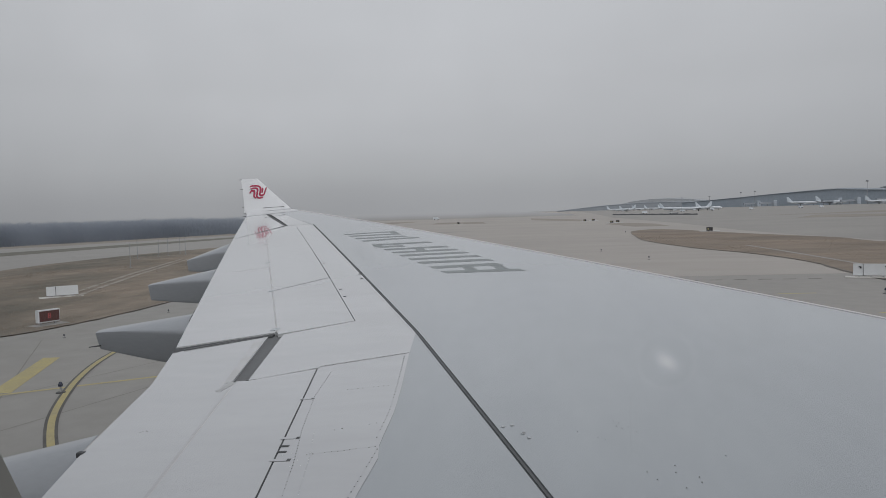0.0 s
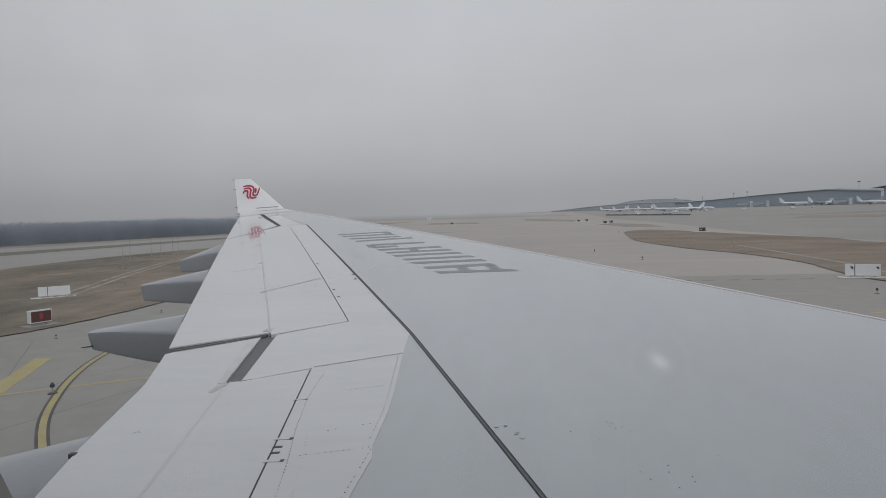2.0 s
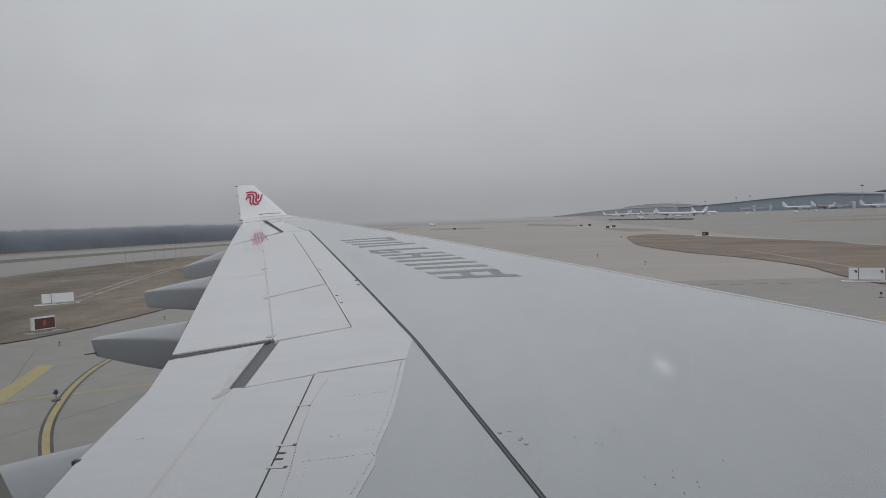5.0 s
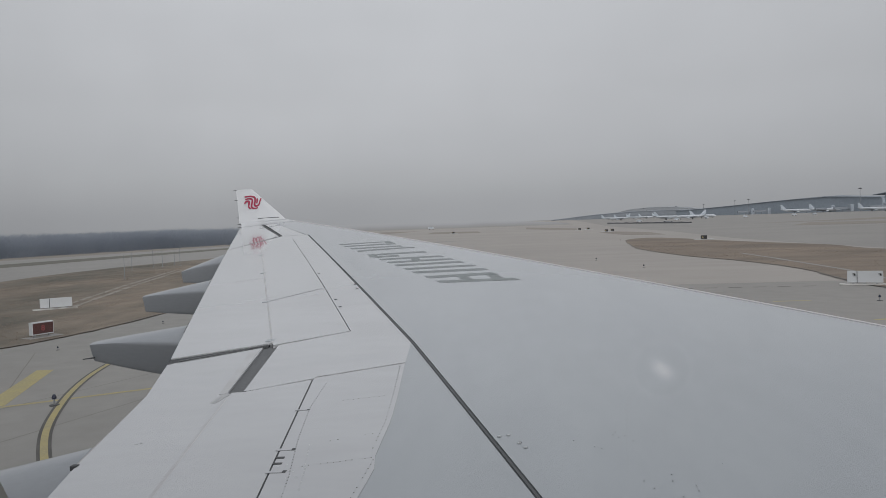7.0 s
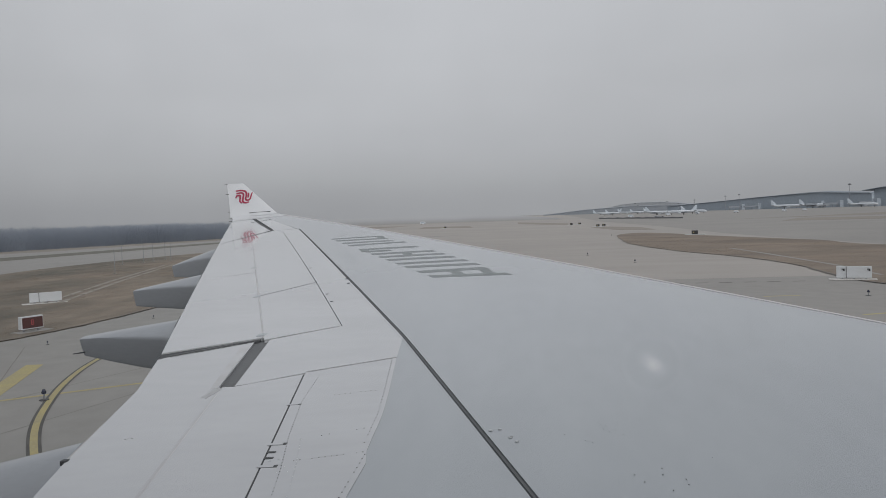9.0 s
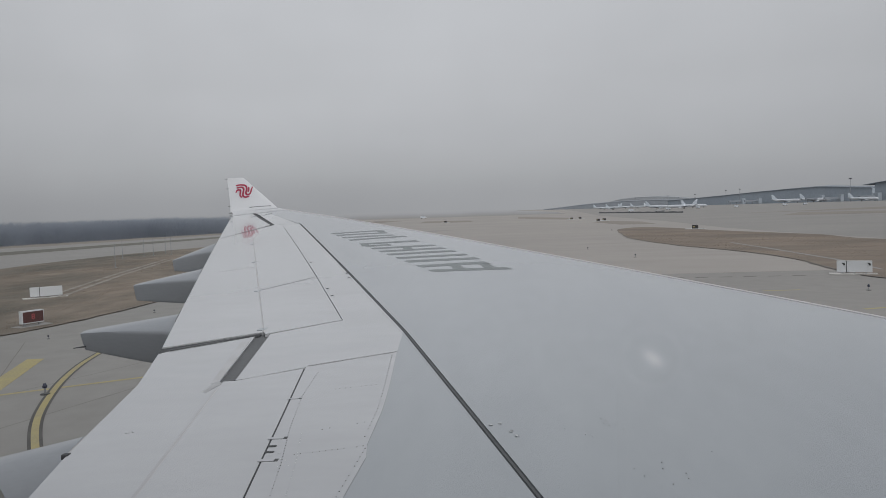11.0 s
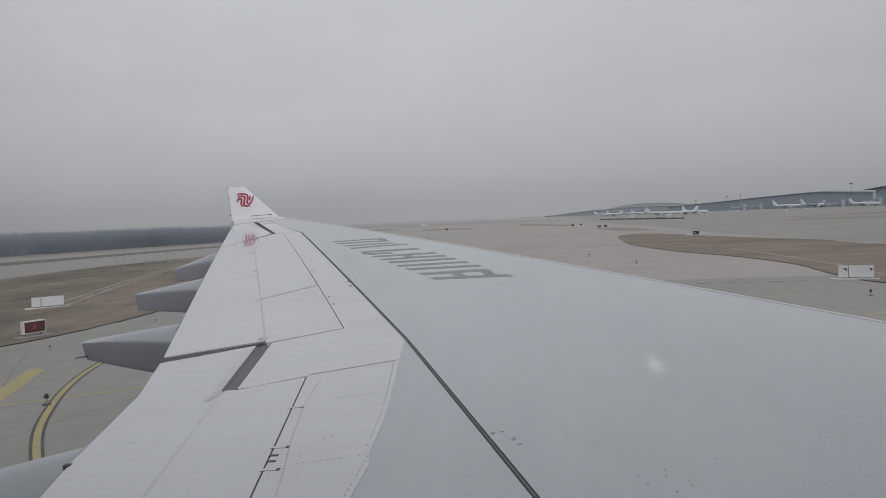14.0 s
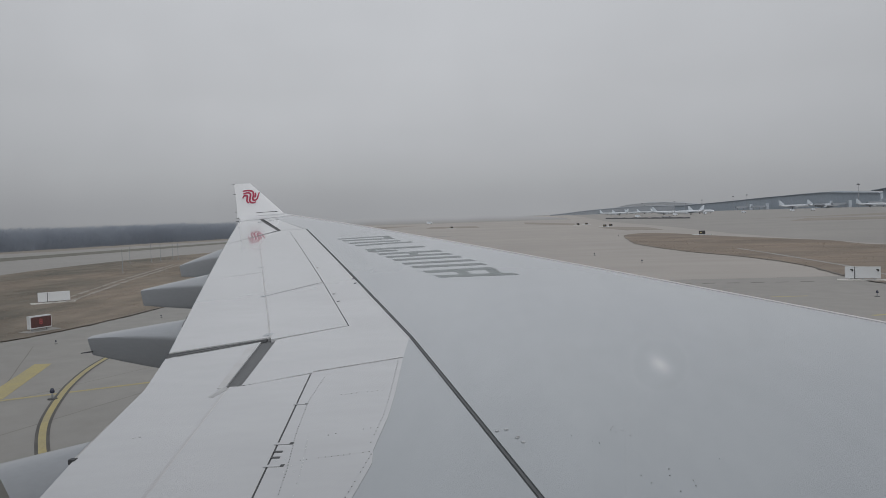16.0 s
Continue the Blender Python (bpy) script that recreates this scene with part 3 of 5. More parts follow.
for z in (7.10, 6.72, 6.05, 5.80, 5.70):
    s = (z - FOOT) / (HEAD - FOOT)
    p = Vector((-18.37 - 0.36 * s, 28.92 + 0.62 * s, z))
    bm = bmesh.new()
    tube(bm, p + Vector((0.03, 0, 0)), p + Vector((-0.10, 0, 0)), 0.014, 0.008, 5)
    part("static_wick", bm, SEAL, winglet, "thin dark static wick")

# flap track fairings
def fairing(y, x_tail, z_tail_lo, z_tail_hi, x_front, drop, half, rise=0.0, bow=0.95, slim=0.36):
    bm = bmesh.new()
    secs = []
    xte = x_te(y)
    stops = [x_tail + (xte - x_tail) * k / 9 for k in range(9)] + [xte, xte + 0.12] + [xte + 0.12 + (x_front - xte - 0.12) * k / 8 for k in range(1, 9)]
    for x in stops:
        s = (x - x_tail) / (x_front - x_tail)
        if x < xte:
            k = (x - x_tail) / (xte - x_tail)
            hi = z_tail_hi + (top(xte, y) - 0.005 + rise - z_tail_hi) * k ** bow
        else:
            hi = top(x, y) - 0.005 + rise - (0.12 + rise) * min(1, (x - xte) / 0.12)
        k = min(1, (x - x_tail) / (xte + 0.6 - x_tail))
        lo = z_tail_lo + (z_tail_lo - 0.0 - drop - z_tail_lo) * math.sin(k * math.pi / 2)
        if x > xte + 0.6:
            lo += (hi - 0.1 - lo) * ((x - xte - 0.6) / (x_front - xte - 0.6)) ** 2
        w = half * (slim + (1 - slim) * min(1, (x - x_tail) / (xte - x_tail)) ** 0.85) * (1 if s < 0.75 else max(0.05, (1 - s) / 0.25) ** 0.5)
        sh = 0.05 + 0.19 * min(1, max(0, (x - x_tail) / (xte - x_tail)))
        r = 1 - 1.05 * sh
        half_ring = [(0.0, 1.0), (0.35, 1 - 0.10 * sh), (0.65, 1 - 0.35 * sh), (0.86, 1 - 0.68 * sh), (0.96, 1 - 0.9 * sh), (1.0, r), (0.96, r * 0.92),
                     (0.70, r * 0.62), (0.42, r * 0.32), (0.22, r * 0.13), (0.10, 0.02), (0.04, 0.0)]
        ring = [Vector((x, y + e * w * p, lo + (hi - lo) * q + 0.085 * e * w * p)) for e, side in ((1, half_ring), (-1, half_ring[:0:-1])) for p, q in side]
        secs.append(ring)
    loft(bm, secs)
    return smooth_by_angle(part("flap_fairing", bm, FAIRING, wing, "canoe-shaped grey flap track fairing"), 50)


fairing(7.31, -12.7, 3.12, 3.66, -7.6, 0.38, 0.35, 0.0, 1.0, 0.5)
fairing(11.20, -13.23, 4.01, 4.25, -8.6, 0.26, 0.27)
fairing(14.85, -14.52, 4.21, 4.50, -10.4, 0.10, 0.25)
fairing(18.9, -15.78, 4.42, 4.69, -12.2, 0.06, 0.23)
bm = bmesh.new()
tube(bm, (-13.2, 11.15, 4.06), (-13.36, 11.15, 4.04), 0.011, 0.006, 6)
part("drain_pipe", bm, SEAL, wing, "thin dark drain pipe")
# dark tubes stand in for the shadow below the trailing edge
for mid_y in (11.20, 14.85, 18.9):
    bm = bmesh.new()
    edge = [Vector((x_te(y) - 0.006, y, top(x_te(y), y) - 0.018)) for y in (mid_y - 0.34, mid_y - 0.15, mid_y + 0.05, mid_y + 0.22)]
    for a, b in zip(edge, edge[1:]):
        tube(bm, a, b, 0.011, n=5)
    part("fairing_edge_line", bm, SEAL, wing, "dark tube as the shadow under the flap edge at a fairing")
bm = bmesh.new()
seam = [Vector((FLAP_TE(y) - 0.004, y, top(x_te(y), y) - 0.016)) for y in (7.04, 7.2, 7.35, 7.5, 7.62)]
for a, b in zip(seam, seam[1:]):
    tube(bm, a, b, 0.007, n=5)
part("fairing_edge_line", bm, STAIN, wing, "thin grimy seam behind the flap")
bm = bmesh.new()
box(bm, (FLAP_TE(7.03) - 0.03, 7.0, top(x_te(7.03), 7.03) - 0.04), (FLAP_TE(7.03) + 0.015, 7.045, top(x_te(7.03), 7.03) - 0.006), 0.004)
part("fairing_bracket", bm, SEAL, wing, "small dark bracket at the flap edge")

# wing marking: plain grey bars
BAR_AFT = knots((13.13, -9.06), (18.88, -12.0))
BAR_FORE = knots((13.11, -7.90), (18.5, -10.64))
for y, w, f0, f1, e in ((13.13, 0.24, 0, 1.0, -0.10), (13.58, 0.25, 0, 0.9, 0.05), (14.12, 0.24, 0, 1.0, -0.04), (14.54, 0.22, 0, 1.0, 0.0),
                        (15.02, 0.23, 0, 1.0, 0.0), (15.44, 0.22, 0, 1.0, 0.0), (15.89, 0.23, 0, 1.0, 0.0), (16.30, 0.24, 0.0, 0.42, 0.0),
                        (16.65, 0.25, 0, 0.98, 0.0), (17.42, 0.22, 0, 1.0, 0.1), (17.92, 0.22, 0, 0.95, -0.05), (18.46, 0.22, 0, 1.0, -0.1),
                        (18.88, 0.20, 0, 1.0, 0.0)):
    xa, xf = BAR_AFT(y), BAR_FORE(y)
    h = w * 0.43
    p = lambda f, yy: (xa + (xf - xa) * f - 0.5 * (yy - y), yy + e * f)
    bar = part("marking_bar", patch([p(f1, y - h), p(f1, y + h), p(f0, y + h), p(f0, y - h)], 6, 2, 0, 0.002, 0.0015), LETTER_GREY, wing,
               "dark grey painted marking bar")
for y, f in ((13.36, 0.42), (13.34, 0.80), (15.66, 0.5), (16.48, 0.04), (18.68, 0.92)):
    xa, xf = BAR_AFT(y), BAR_FORE(y)
    x = xa + (xf - xa) * f
    part("marking_link", patch([(x + 0.13, y - 0.16), (x + 0.03, y + 0.16), (x - 0.13, y + 0.16), (x - 0.03, y - 0.16)], 3, 2, 0, 0.0015, 0.001), LETTER_GREY, wing,
         "short dark grey link between marking bars")
for k in range(7):
    y = 16.5 - k * 0.27
    x = SPAR(y) + 0.25
    part("notice_bar", patch([(x + 0.22, y - 0.05), (x + 0.22, y + 0.05), (x, y + 0.05), (x, y - 0.05)], 2, 1, 0, 0.0015, 0.001), FAINT_NOTICE, wing, "faded grey notice marking")


# rivets and small fasteners
def studs(name, pts, r, mat, label, proud=0.006):
    bm = bmesh.new()
    for x, y in pts:
        z = top(x, y)
        ring = [bm.verts.new((x + r * math.cos(a * math.tau / 6), y + r * math.sin(a * math.tau / 6), z + proud)) for a in range(6)]
        foot = [bm.verts.new((x + 1.2 * r * math.cos(a * math.tau / 6), y + 1.2 * r * math.sin(a * math.tau / 6), z + proud - 0.004)) for a in range(6)]
        bm.faces.new(ring)
        for a in range(6):
            bm.faces.new((ring[a], ring[(a + 1) % 6], foot[(a + 1) % 6], foot[a]))
    ob = part(name, bm, mat, wing, label)
    return tagged(ob, kind="stuff")


def run(a, b, n, wob=0.012, keep=1.0):
    out = []
    for i in range(n):
        if random.random() < keep:
            t = i / max(1, n - 1)
            out.append((a[0] + (b[0] - a[0]) * t + random.uniform(-wob, wob), a[1] + (b[1] - a[1]) * t + random.uniform(-wob, wob)))
    return out


pts = []
pts += [(PAINT_EDGE(y) - 0.038, y) for y in np.arange(6.0, 8.95, 0.062) if random.random() < 0.9]
pts += run((-9.217, 8.07), (-8.90, 8.14), 9, 0.003, 0.8) + run((-9.10, 7.262), (-8.79, 7.376), 8, 0.003, 0.8) + run((-9.176, 6.87), (-8.76, 6.968), 12, 0.003, 0.9)
pts += run((-9.58, 8.735), (-8.92, 9.015), 20, 0.003, 0.75)
studs("rivet_rows", pts, 0.0042, RIVET, "rows of small dark rivets")
RIB = knots((6.30, -9.14), (6.449, -9.166), (6.769, -9.222), (7.283, -9.333), (7.931, -9.44), (8.532, -9.476))
pts = [(RIB(y), y) for y in np.arange(6.3, 8.55, 0.042) if random.random() < 0.88]
studs("rivet_rows", pts, 0.0036, RIVET, "rows of small dark rivets")
pts = [(RIB(y) + 0.09, y) for y in np.arange(6.3, 7.3, 0.05) if random.random() < 0.6] + run((-9.30, 6.9), (-9.18, 6.7), 8, 0.03)
studs("rivet_rows", pts, 0.0036, FAINT_GREY, "rows of faint rivets")
pts = [(-7.26, 7.28), (-7.23, 7.25), (-7.25, 7.20), (-7.22, 7.16), (-7.18, 7.18), (-7.14, 7.10), (-7.0, 6.62), (-7.01, 6.54), (-6.90, 6.48), (-6.90, 6.42), (-6.99, 6.36),
       (-6.70, 6.74), (-7.34, 7.0), (-7.38, 7.03), (-7.5, 7.13), (-7.12, 6.46), (-7.16, 6.55)]
studs("fastener", pts, 0.0029, RIVET, "scattered small dark fasteners")
studs("filler_cap", [(-7.84, 7.12), (-7.80, 7.05), (-7.97, 7.24), (-7.91, 7.26)], 0.012, FAINT_GREY, "round grey filler caps beside the seal")
studs("filler_dot", [(-7.835, 7.13)], 0.010, RIVET, "small dark fasteners")
studs("flap_fastener", [(-10.50, 7.375), (-10.515, 7.385), (-10.53, 7.368), (-10.545, 7.36)], 0.006, RIVET, "small dark fasteners on the flap", -0.0105)

# ---- cabin wall round the camera, with its window ----
shell = thing("fuselage", (-7.7, 0.0, 2.6), "pale grey airliner fuselage section with one cabin window", "fuselage", kind="structure")


def hull(r):
    """One barrel length with a flat strip at window height on the wing's side."""
    ring = []
    for k in range(48):
        a = math.tau * k / 48
        ring.append((r * math.cos(a), 5.4 + r * math.sin(a)))
    flat = r * 0.985
    ring = [(min(y, flat), z) for y, z in ring]
    return ring


bm = bmesh.new()
xs = [-16.0, -12.0, -8.6, -6.9, -3.0, 2.0]
for r in (2.66, 2.60):
    ring = hull(r)
    ends = [x + (0.06 if r < 2.65 and x == xs[0] else -0.06 if r < 2.65 and x == xs[-1] else 0) for x in xs]
    rows = [[bm.verts.new((x, y, z)) for y, z in ring] for x in ends]
    n = len(ring)
    for i in range(len(xs) - 1):
        for k in range(n):
            j = (k + 1) % n
            zc = (ring[k][1] + ring[j][1]) / 2
            if i == 2 and ring[k][0] > 0 and 5.05 < zc < 6.1:
                continue
            bm.faces.new((rows[i][k], rows[i][j], rows[i + 1][j], rows[i + 1][k]))
    bm.faces.new(rows[0])
    bm.faces.new(rows[-1])
smooth_by_angle(part("barrel", bm, FAIRING, shell, "pale grey painted barrel"))

# the panel round the window: a rounded hole right through it
WX, WZ, WHALF, WTALL, WR = -7.7245, 5.67, 0.127, 0.17, 0.088


def rounded(half_w, half_h, r, n=10):
    pts = []
    for qx, qz, a0 in ((1, 1, 0), (-1, 1, 90), (-1, -1, 180), (1, -1, 270)):
        for k in range(n):
            a = radians(a0 + 90 * k / (n - 1))
            pts.append((qx * (half_w - r) + r * math.cos(a), qz * (half_h - r) + r * math.sin(a)))
    return pts


inner = rounded(WHALF, WTALL, WR)
outer = []
for dx, dz in inner:
    k = max(abs(dx) / 0.92, abs(dz) / 0.60)
    outer.append((dx / k, dz / k))
bm = bmesh.new()
loops = []
for y, ring in ((2.625, outer), (2.625, inner), (2.60, [(p * 1.02, q * 1.02) for p, q in inner]), (2.555, [(p * 1.25, q * 1.2) for p, q in inner]), (2.555, outer)):
    loops.append([bm.verts.new((WX + dx, y, WZ - 0.09 * (abs(dz) > 0.55) + dz)) for dx, dz in ring])
n = len(inner)
for a, b in zip(loops, loops[1:] + loops[:1]):
    for k in range(n):
        j = (k + 1) % n
        bm.faces.new((a[k], a[j], b[j], b[k]))
smooth_by_angle(part("window_surround", bm, CABIN, shell, "grey plastic cabin window surround"), 30)

# the pane, and the small reading lamp in the dark cabin that it mirrors
PANE = bpy.data.materials.new("cabin_pane")
PANE.use_nodes = True
pt = PANE.node_tree
pt.nodes.clear()
clear = pt.nodes.new("ShaderNodeBsdfTransparent")
gloss = pt.nodes.new("ShaderNodeBsdfGlossy")
gloss.inputs["Roughness"].default_value = 0.0
fresnel = pt.nodes.new("ShaderNodeFresnel")
fresnel.inputs["IOR"].default_value = 1.45
both = pt.nodes.new("ShaderNodeMixShader")
pane_out = pt.nodes.new("ShaderNodeOutputMaterial")
# a vignette painted into the pane's tint, darker to the sides, plus smears
pane_at = pt.nodes.new("ShaderNodeTexCoord")
vignette_x = pt.nodes.new("ShaderNodeSeparateXYZ")
pt.links.new(pane_at.outputs["Object"], vignette_x.inputs["Vector"])
vignette_ramp = pt.nodes.new("ShaderNodeValToRGB")
vignette_ramp.color_ramp.interpolation = "B_SPLINE"
for k, (at, v) in enumerate(((0.0, 0.87), (0.22, 0.955), (0.5, 1.0), (0.8, 0.985), (1.0, 0.94))):
    e = vignette_ramp.color_ramp.elements[k] if k < 2 else vignette_ramp.color_ramp.elements.new(at)
    e.position, e.color = at, (v, v * 1.002, v * 1.004, 1)
vignette_span = pt.nodes.new("ShaderNodeMapRange")
vignette_span.inputs["From Min"].default_value, vignette_span.inputs["From Max"].default_value = -0.14, 0.01
pt.links.new(vignette_x.outputs["X"], vignette_span.inputs["Value"])
pt.links.new(vignette_span.outputs["Result"], vignette_ramp.inputs["Fac"])
smear = pt.nodes.new("ShaderNodeTexNoise")
smear.inputs["Scale"].default_value, smear.inputs["Detail"].default_value = 45.0, 3.0
pt.links.new(pane_at.outputs["Object"], smear.inputs["Vector"])
smear_lev = pt.nodes.new("ShaderNodeMapRange")
smear_lev.inputs["From Min"].default_value, smear_lev.inputs["From Max"].default_value = 0.3, 0.7
smear_lev.inputs["To Min"].default_value, smear_lev.inputs["To Max"].default_value = 0.975, 1.02
pt.links.new(smear.outputs["Fac"], smear_lev.inputs["Value"])
pane_tint = pt.nodes.new("ShaderNodeVectorMath")
pane_tint.operation = "SCALE"
pt.links.new(vignette_ramp.outputs["Color"], pane_tint.inputs[0])
pt.links.new(smear_lev.outputs["Result"], pane_tint.inputs["Scale"])
pt.links.new(pane_tint.outputs["Vector"], clear.inputs["Color"])
pt.links.new(fresnel.outputs["Fac"], both.inputs["Fac"])
pt.links.new(clear.outputs[0], both.inputs[1])
pt.links.new(gloss.outputs[0], both.inputs[2])
pt.links.new(both.outputs[0], pane_out.inputs["Surface"])
bm = bmesh.new()
bm.faces.new([bm.verts.new((WX + dx * 1.015, 2.615, WZ + dz * 1.015)) for dx, dz in inner])
pane = part("pane", bm, PANE, shell, "clear acrylic cabin window pane, sides darkened as a vignette")
pane.visible_shadow = False

GLOW = bpy.data.materials.new("lamp_glow")
GLOW.use_nodes = True
gt = GLOW.node_tree
gt.nodes.clear()
gco = gt.nodes.new("ShaderNodeTexCoord")
gmap = gt.nodes.new("ShaderNodeMapping")
gmap.vector_type = "TEXTURE"
gmap.inputs["Rotation"].default_value = (0, radians(42), 0)
gmap.inputs["Scale"].default_value = (0.029, 0.020, 0.018)
ball = gt.nodes.new("ShaderNodeTexGradient")
ball.gradient_type = "QUADRATIC_SPHERE"
power = gt.nodes.new("ShaderNodeMath")
power.operation = "MULTIPLY"
power.inputs[1].default_value = 4.6
shine = gt.nodes.new("ShaderNodeEmission")
shine.inputs["Color"].default_value = (1.0, 0.96, 0.93, 1)
glow_out = gt.nodes.new("ShaderNodeOutputMaterial")
gt.links.new(gco.outputs["Object"], gmap.inputs["Vector"])
gt.links.new(gmap.outputs["Vector"], ball.inputs["Vector"])
gt.links.new(ball.outputs["Fac"], power.inputs[0])
gt.links.new(power.outputs[0], shine.inputs["Strength"])
gt.links.new(shine.outputs[0], glow_out.inputs["Surface"])
lamp = thing("reading_lamp", (0, 0, 0), "small round cabin reading lamp on a grey arm", "lamp")
bm = bmesh.new()
rows = []
for y, r in ((0.0, 0.040), (-0.02, 0.043), (-0.05, 0.030), (-0.055, 0.0)):
    rows.append([Vector((r * math.cos(k * math.tau / 20), y, r * math.sin(k * math.tau / 20))) for k in range(20)])
loft(bm, rows, caps=False)
smooth_by_angle(part("lamp_head", bm, CABIN, lamp, "round grey lamp head"))
bm = bmesh.new()
bm.faces.new([bm.verts.new((0.034 * math.cos(k * math.tau / 24), 0.001, 0.034 * math.sin(k * math.tau / 24))) for k in range(24)])
part("lens", bm, GLOW, lamp, "softly glowing frosted lens")
bm = bmesh.new()
tube(bm, (0, -0.04, 0), (0, -0.30, -0.12), 0.012, 0.012, 8)
tube(bm, (0, -0.30, -0.12), (0, -0.30, -2.5), 0.012, 0.015, 8)
part("lamp_arm", bm, CABIN, lamp)
lamp.location = (-7.5765, 1.743, 5.398)

# ---- ground ----
bm = bmesh.new()
bmesh.ops.create_grid(bm, x_segments=24, y_segments=24, size=4600)
solid("ground", bm, CONCRETE, (0, 0, 0), "wide worn beige concrete apron", "ground", kind="structure")


def sheet(name, pts, mat, z, label, category, kind="structure", depth=0.06):
    """A flat piece of ground with an edge of its own."""
    bm = bmesh.new()
    up = [bm.verts.new((x, y, z)) for x, y in pts]
    lo = [bm.verts.new((x, y, z - depth)) for x, y in pts]
    bm.faces.new(up)
    for k in range(len(pts)):
        j = (k + 1) % len(pts)
        bm.faces.new((up[k], up[j], lo[j], lo[k]))
    bmesh.ops.triangulate(bm, faces=[f for f in bm.faces if len(f.verts) > 4])
    return solid(name, bm, mat, (pts[0][0], pts[0][1], 0), label, category, kind=kind)


def rounded_line(pts, per=6, wob=0.0):
    """A closed outline softened by a spline through its corners."""
    n, out_pts = len(pts), []
    for i in range(n):
        p0, p1, p2, p3 = (Vector(pts[(i + k - 1) % n]) for k in range(4))
        for s in range(per):
            t = s / per
            q = 0.5 * (2 * p1 + (p2 - p0) * t + (2 * p0 - 5 * p1 + 4 * p2 - p3) * t * t + (3 * p1 - p0 - 3 * p2 + p3) * t ** 3)
            out_pts.append((q.x + random.uniform(-wob, wob), q.y + random.uniform(-wob, wob)))
    return out_pts


LEFT_GRASS = rounded_line([(-54, 29), (-41, 28.5), (-37.0, 33), (-34.3, 37.1), (-33.5, 39.8), (-33.1, 43.5), (-32.9, 48.4), (-32.6, 55.8), (-32.0, 64), (-31.5, 90), (-38, 135), (-56, 176), (-66, 178),
                           (-69.8, 152), (-74, 130), (-75.8, 119.2), (-76, 105), (-75, 92.5), (-71, 76), (-66, 60), (-61, 42)], 5, 0.10)
RIGHT_GRASS = rounded_line([(15.8, 182.3), (11.9, 146.6), (11.1, 128.2), (13.5, 105.1), (16.9, 90.7), (18.3, 77), (17.3, 65.9), (17.4, 56.3),
                            (24, 50), (58, 50), (62, 68), (40.8, 106.5), (39.8, 125.9), (33.6, 150.3), (24.8, 192.4)], 5, 0.10)
sheet("grass_island", LEFT_GRASS, OLIVE_GRASS, 0.05, "dry olive-brown winter grass island between taxiways", "grass")
sheet("grass_island", RIGHT_GRASS, GRASS, 0.05, "dry brown winter grass island beside the apron", "grass")


def rim(name, pts, width, mat, z, label):
    bm = bmesh.new()
    n = len(pts)
    prev = None
    for k in list(range(n)) + [0]:
        p = Vector(pts[k])
        d = (Vector(pts[(k + 1) % n]) - Vector(pts[k - 1])).normalized()
        s = Vector((-d.y, d.x)) * width * random.uniform(0.12, 0.5)
        pair = [bm.verts.new((*(p + s), z)), bm.verts.new((*(p - s), z))]
        if prev:
            bm.faces.new((prev[0], prev[1], pair[1], pair[0]))
        prev = pair
    return solid(name, bm, mat, (pts[0][0], pts[0][1], 0), label, "soil edge", kind="structure")


rim("grass_edge", LEFT_GRASS, 0.32, KERB, 0.058, "dark soil edge of the grass")
rim("grass_edge", RIGHT_GRASS, 0.48, KERB, 0.058, "dark soil edge of the grass")

# paved bands and strips farther off
sheet("apron", [(-30, 63), (20, 63.4), (140, 66), (2600, 250), (2600, 3000), (-1600, 3000), (-280, 900), (-60, 300), (-42, 150)], APRON, 0.008, "beige concrete apron beyond the drain line, paled for haze", "apron", depth=0.004)
sheet("taxiway", [(-84, 40), (-62, 54), (-66, 84), (-68, 119), (-62, 143), (-50, 175), (-26, 225), (-94.8, 209.3), (-103.4, 149.1), (-106.0, 128.5), (-130.1, 82.1)], SHOULDER, 0.02, "pale worn concrete taxiway beyond the grass", "taxiway")
sheet("verge", [(-130.1, 82.0), (-106.0, 128.5), (-103.4, 149.1), (-94.8, 209.3), (-82.8, 284.1), (-89.7, 284.1), (-103.4, 215.3), (-113.7, 163.8), (-118.0, 142.2), (-147.3, 95.0)], VERGE, 0.05, "narrow dark olive verge of bare soil", "verge")
sheet("perimeter_road", [(-147.3, 95.0), (-118.0, 142.2), (-113.7, 163.8), (-103.4, 215.3), (-89.7, 284.1), (-106.0, 284.1), (-118.9, 225.7), (-130.1, 180.9), (-164.5, 120.8)], SHOULDER, 0.02, "pale perimeter road below the trees", "road")
sheet("woodland_floor", [(-164.5, 120.8), (-130.1, 180.9), (-118.9, 225.7), (-106.0, 284.1), (-87.1, 533.5), (-259.1, 602.4), (-362.3, 258.4), (-284.9, 103.5)], FAR_GRASS, 0.03, "dull leaf-covered woodland floor", "ground")
for pts in [
        [(-59.8, 383.6), (-31.0, 369.9), (-36.1, 426.2), (-65.0, 446.9)],
        [(-8.7, 453.6), (15.3, 355.1), (19.1, 413.7), (-8.9, 555.2)],
        [(18.7, 280.8), (22.3, 230.7), (32.2, 225.3), (33.9, 261.4), (24.5, 296.6)],
        [(94.1, 302.5), (125.3, 283.8), (152.0, 331.5), (121.4, 360.7)],
        [(104.9, 387.9), (125.5, 395.8), (174.7, 392.8), (300, 520), (290, 560), (150, 420)]]:
    sheet("grass_strip", pts, FAR_GRASS, 0.04, "thin strip of dry grass on the airfield", "grass")
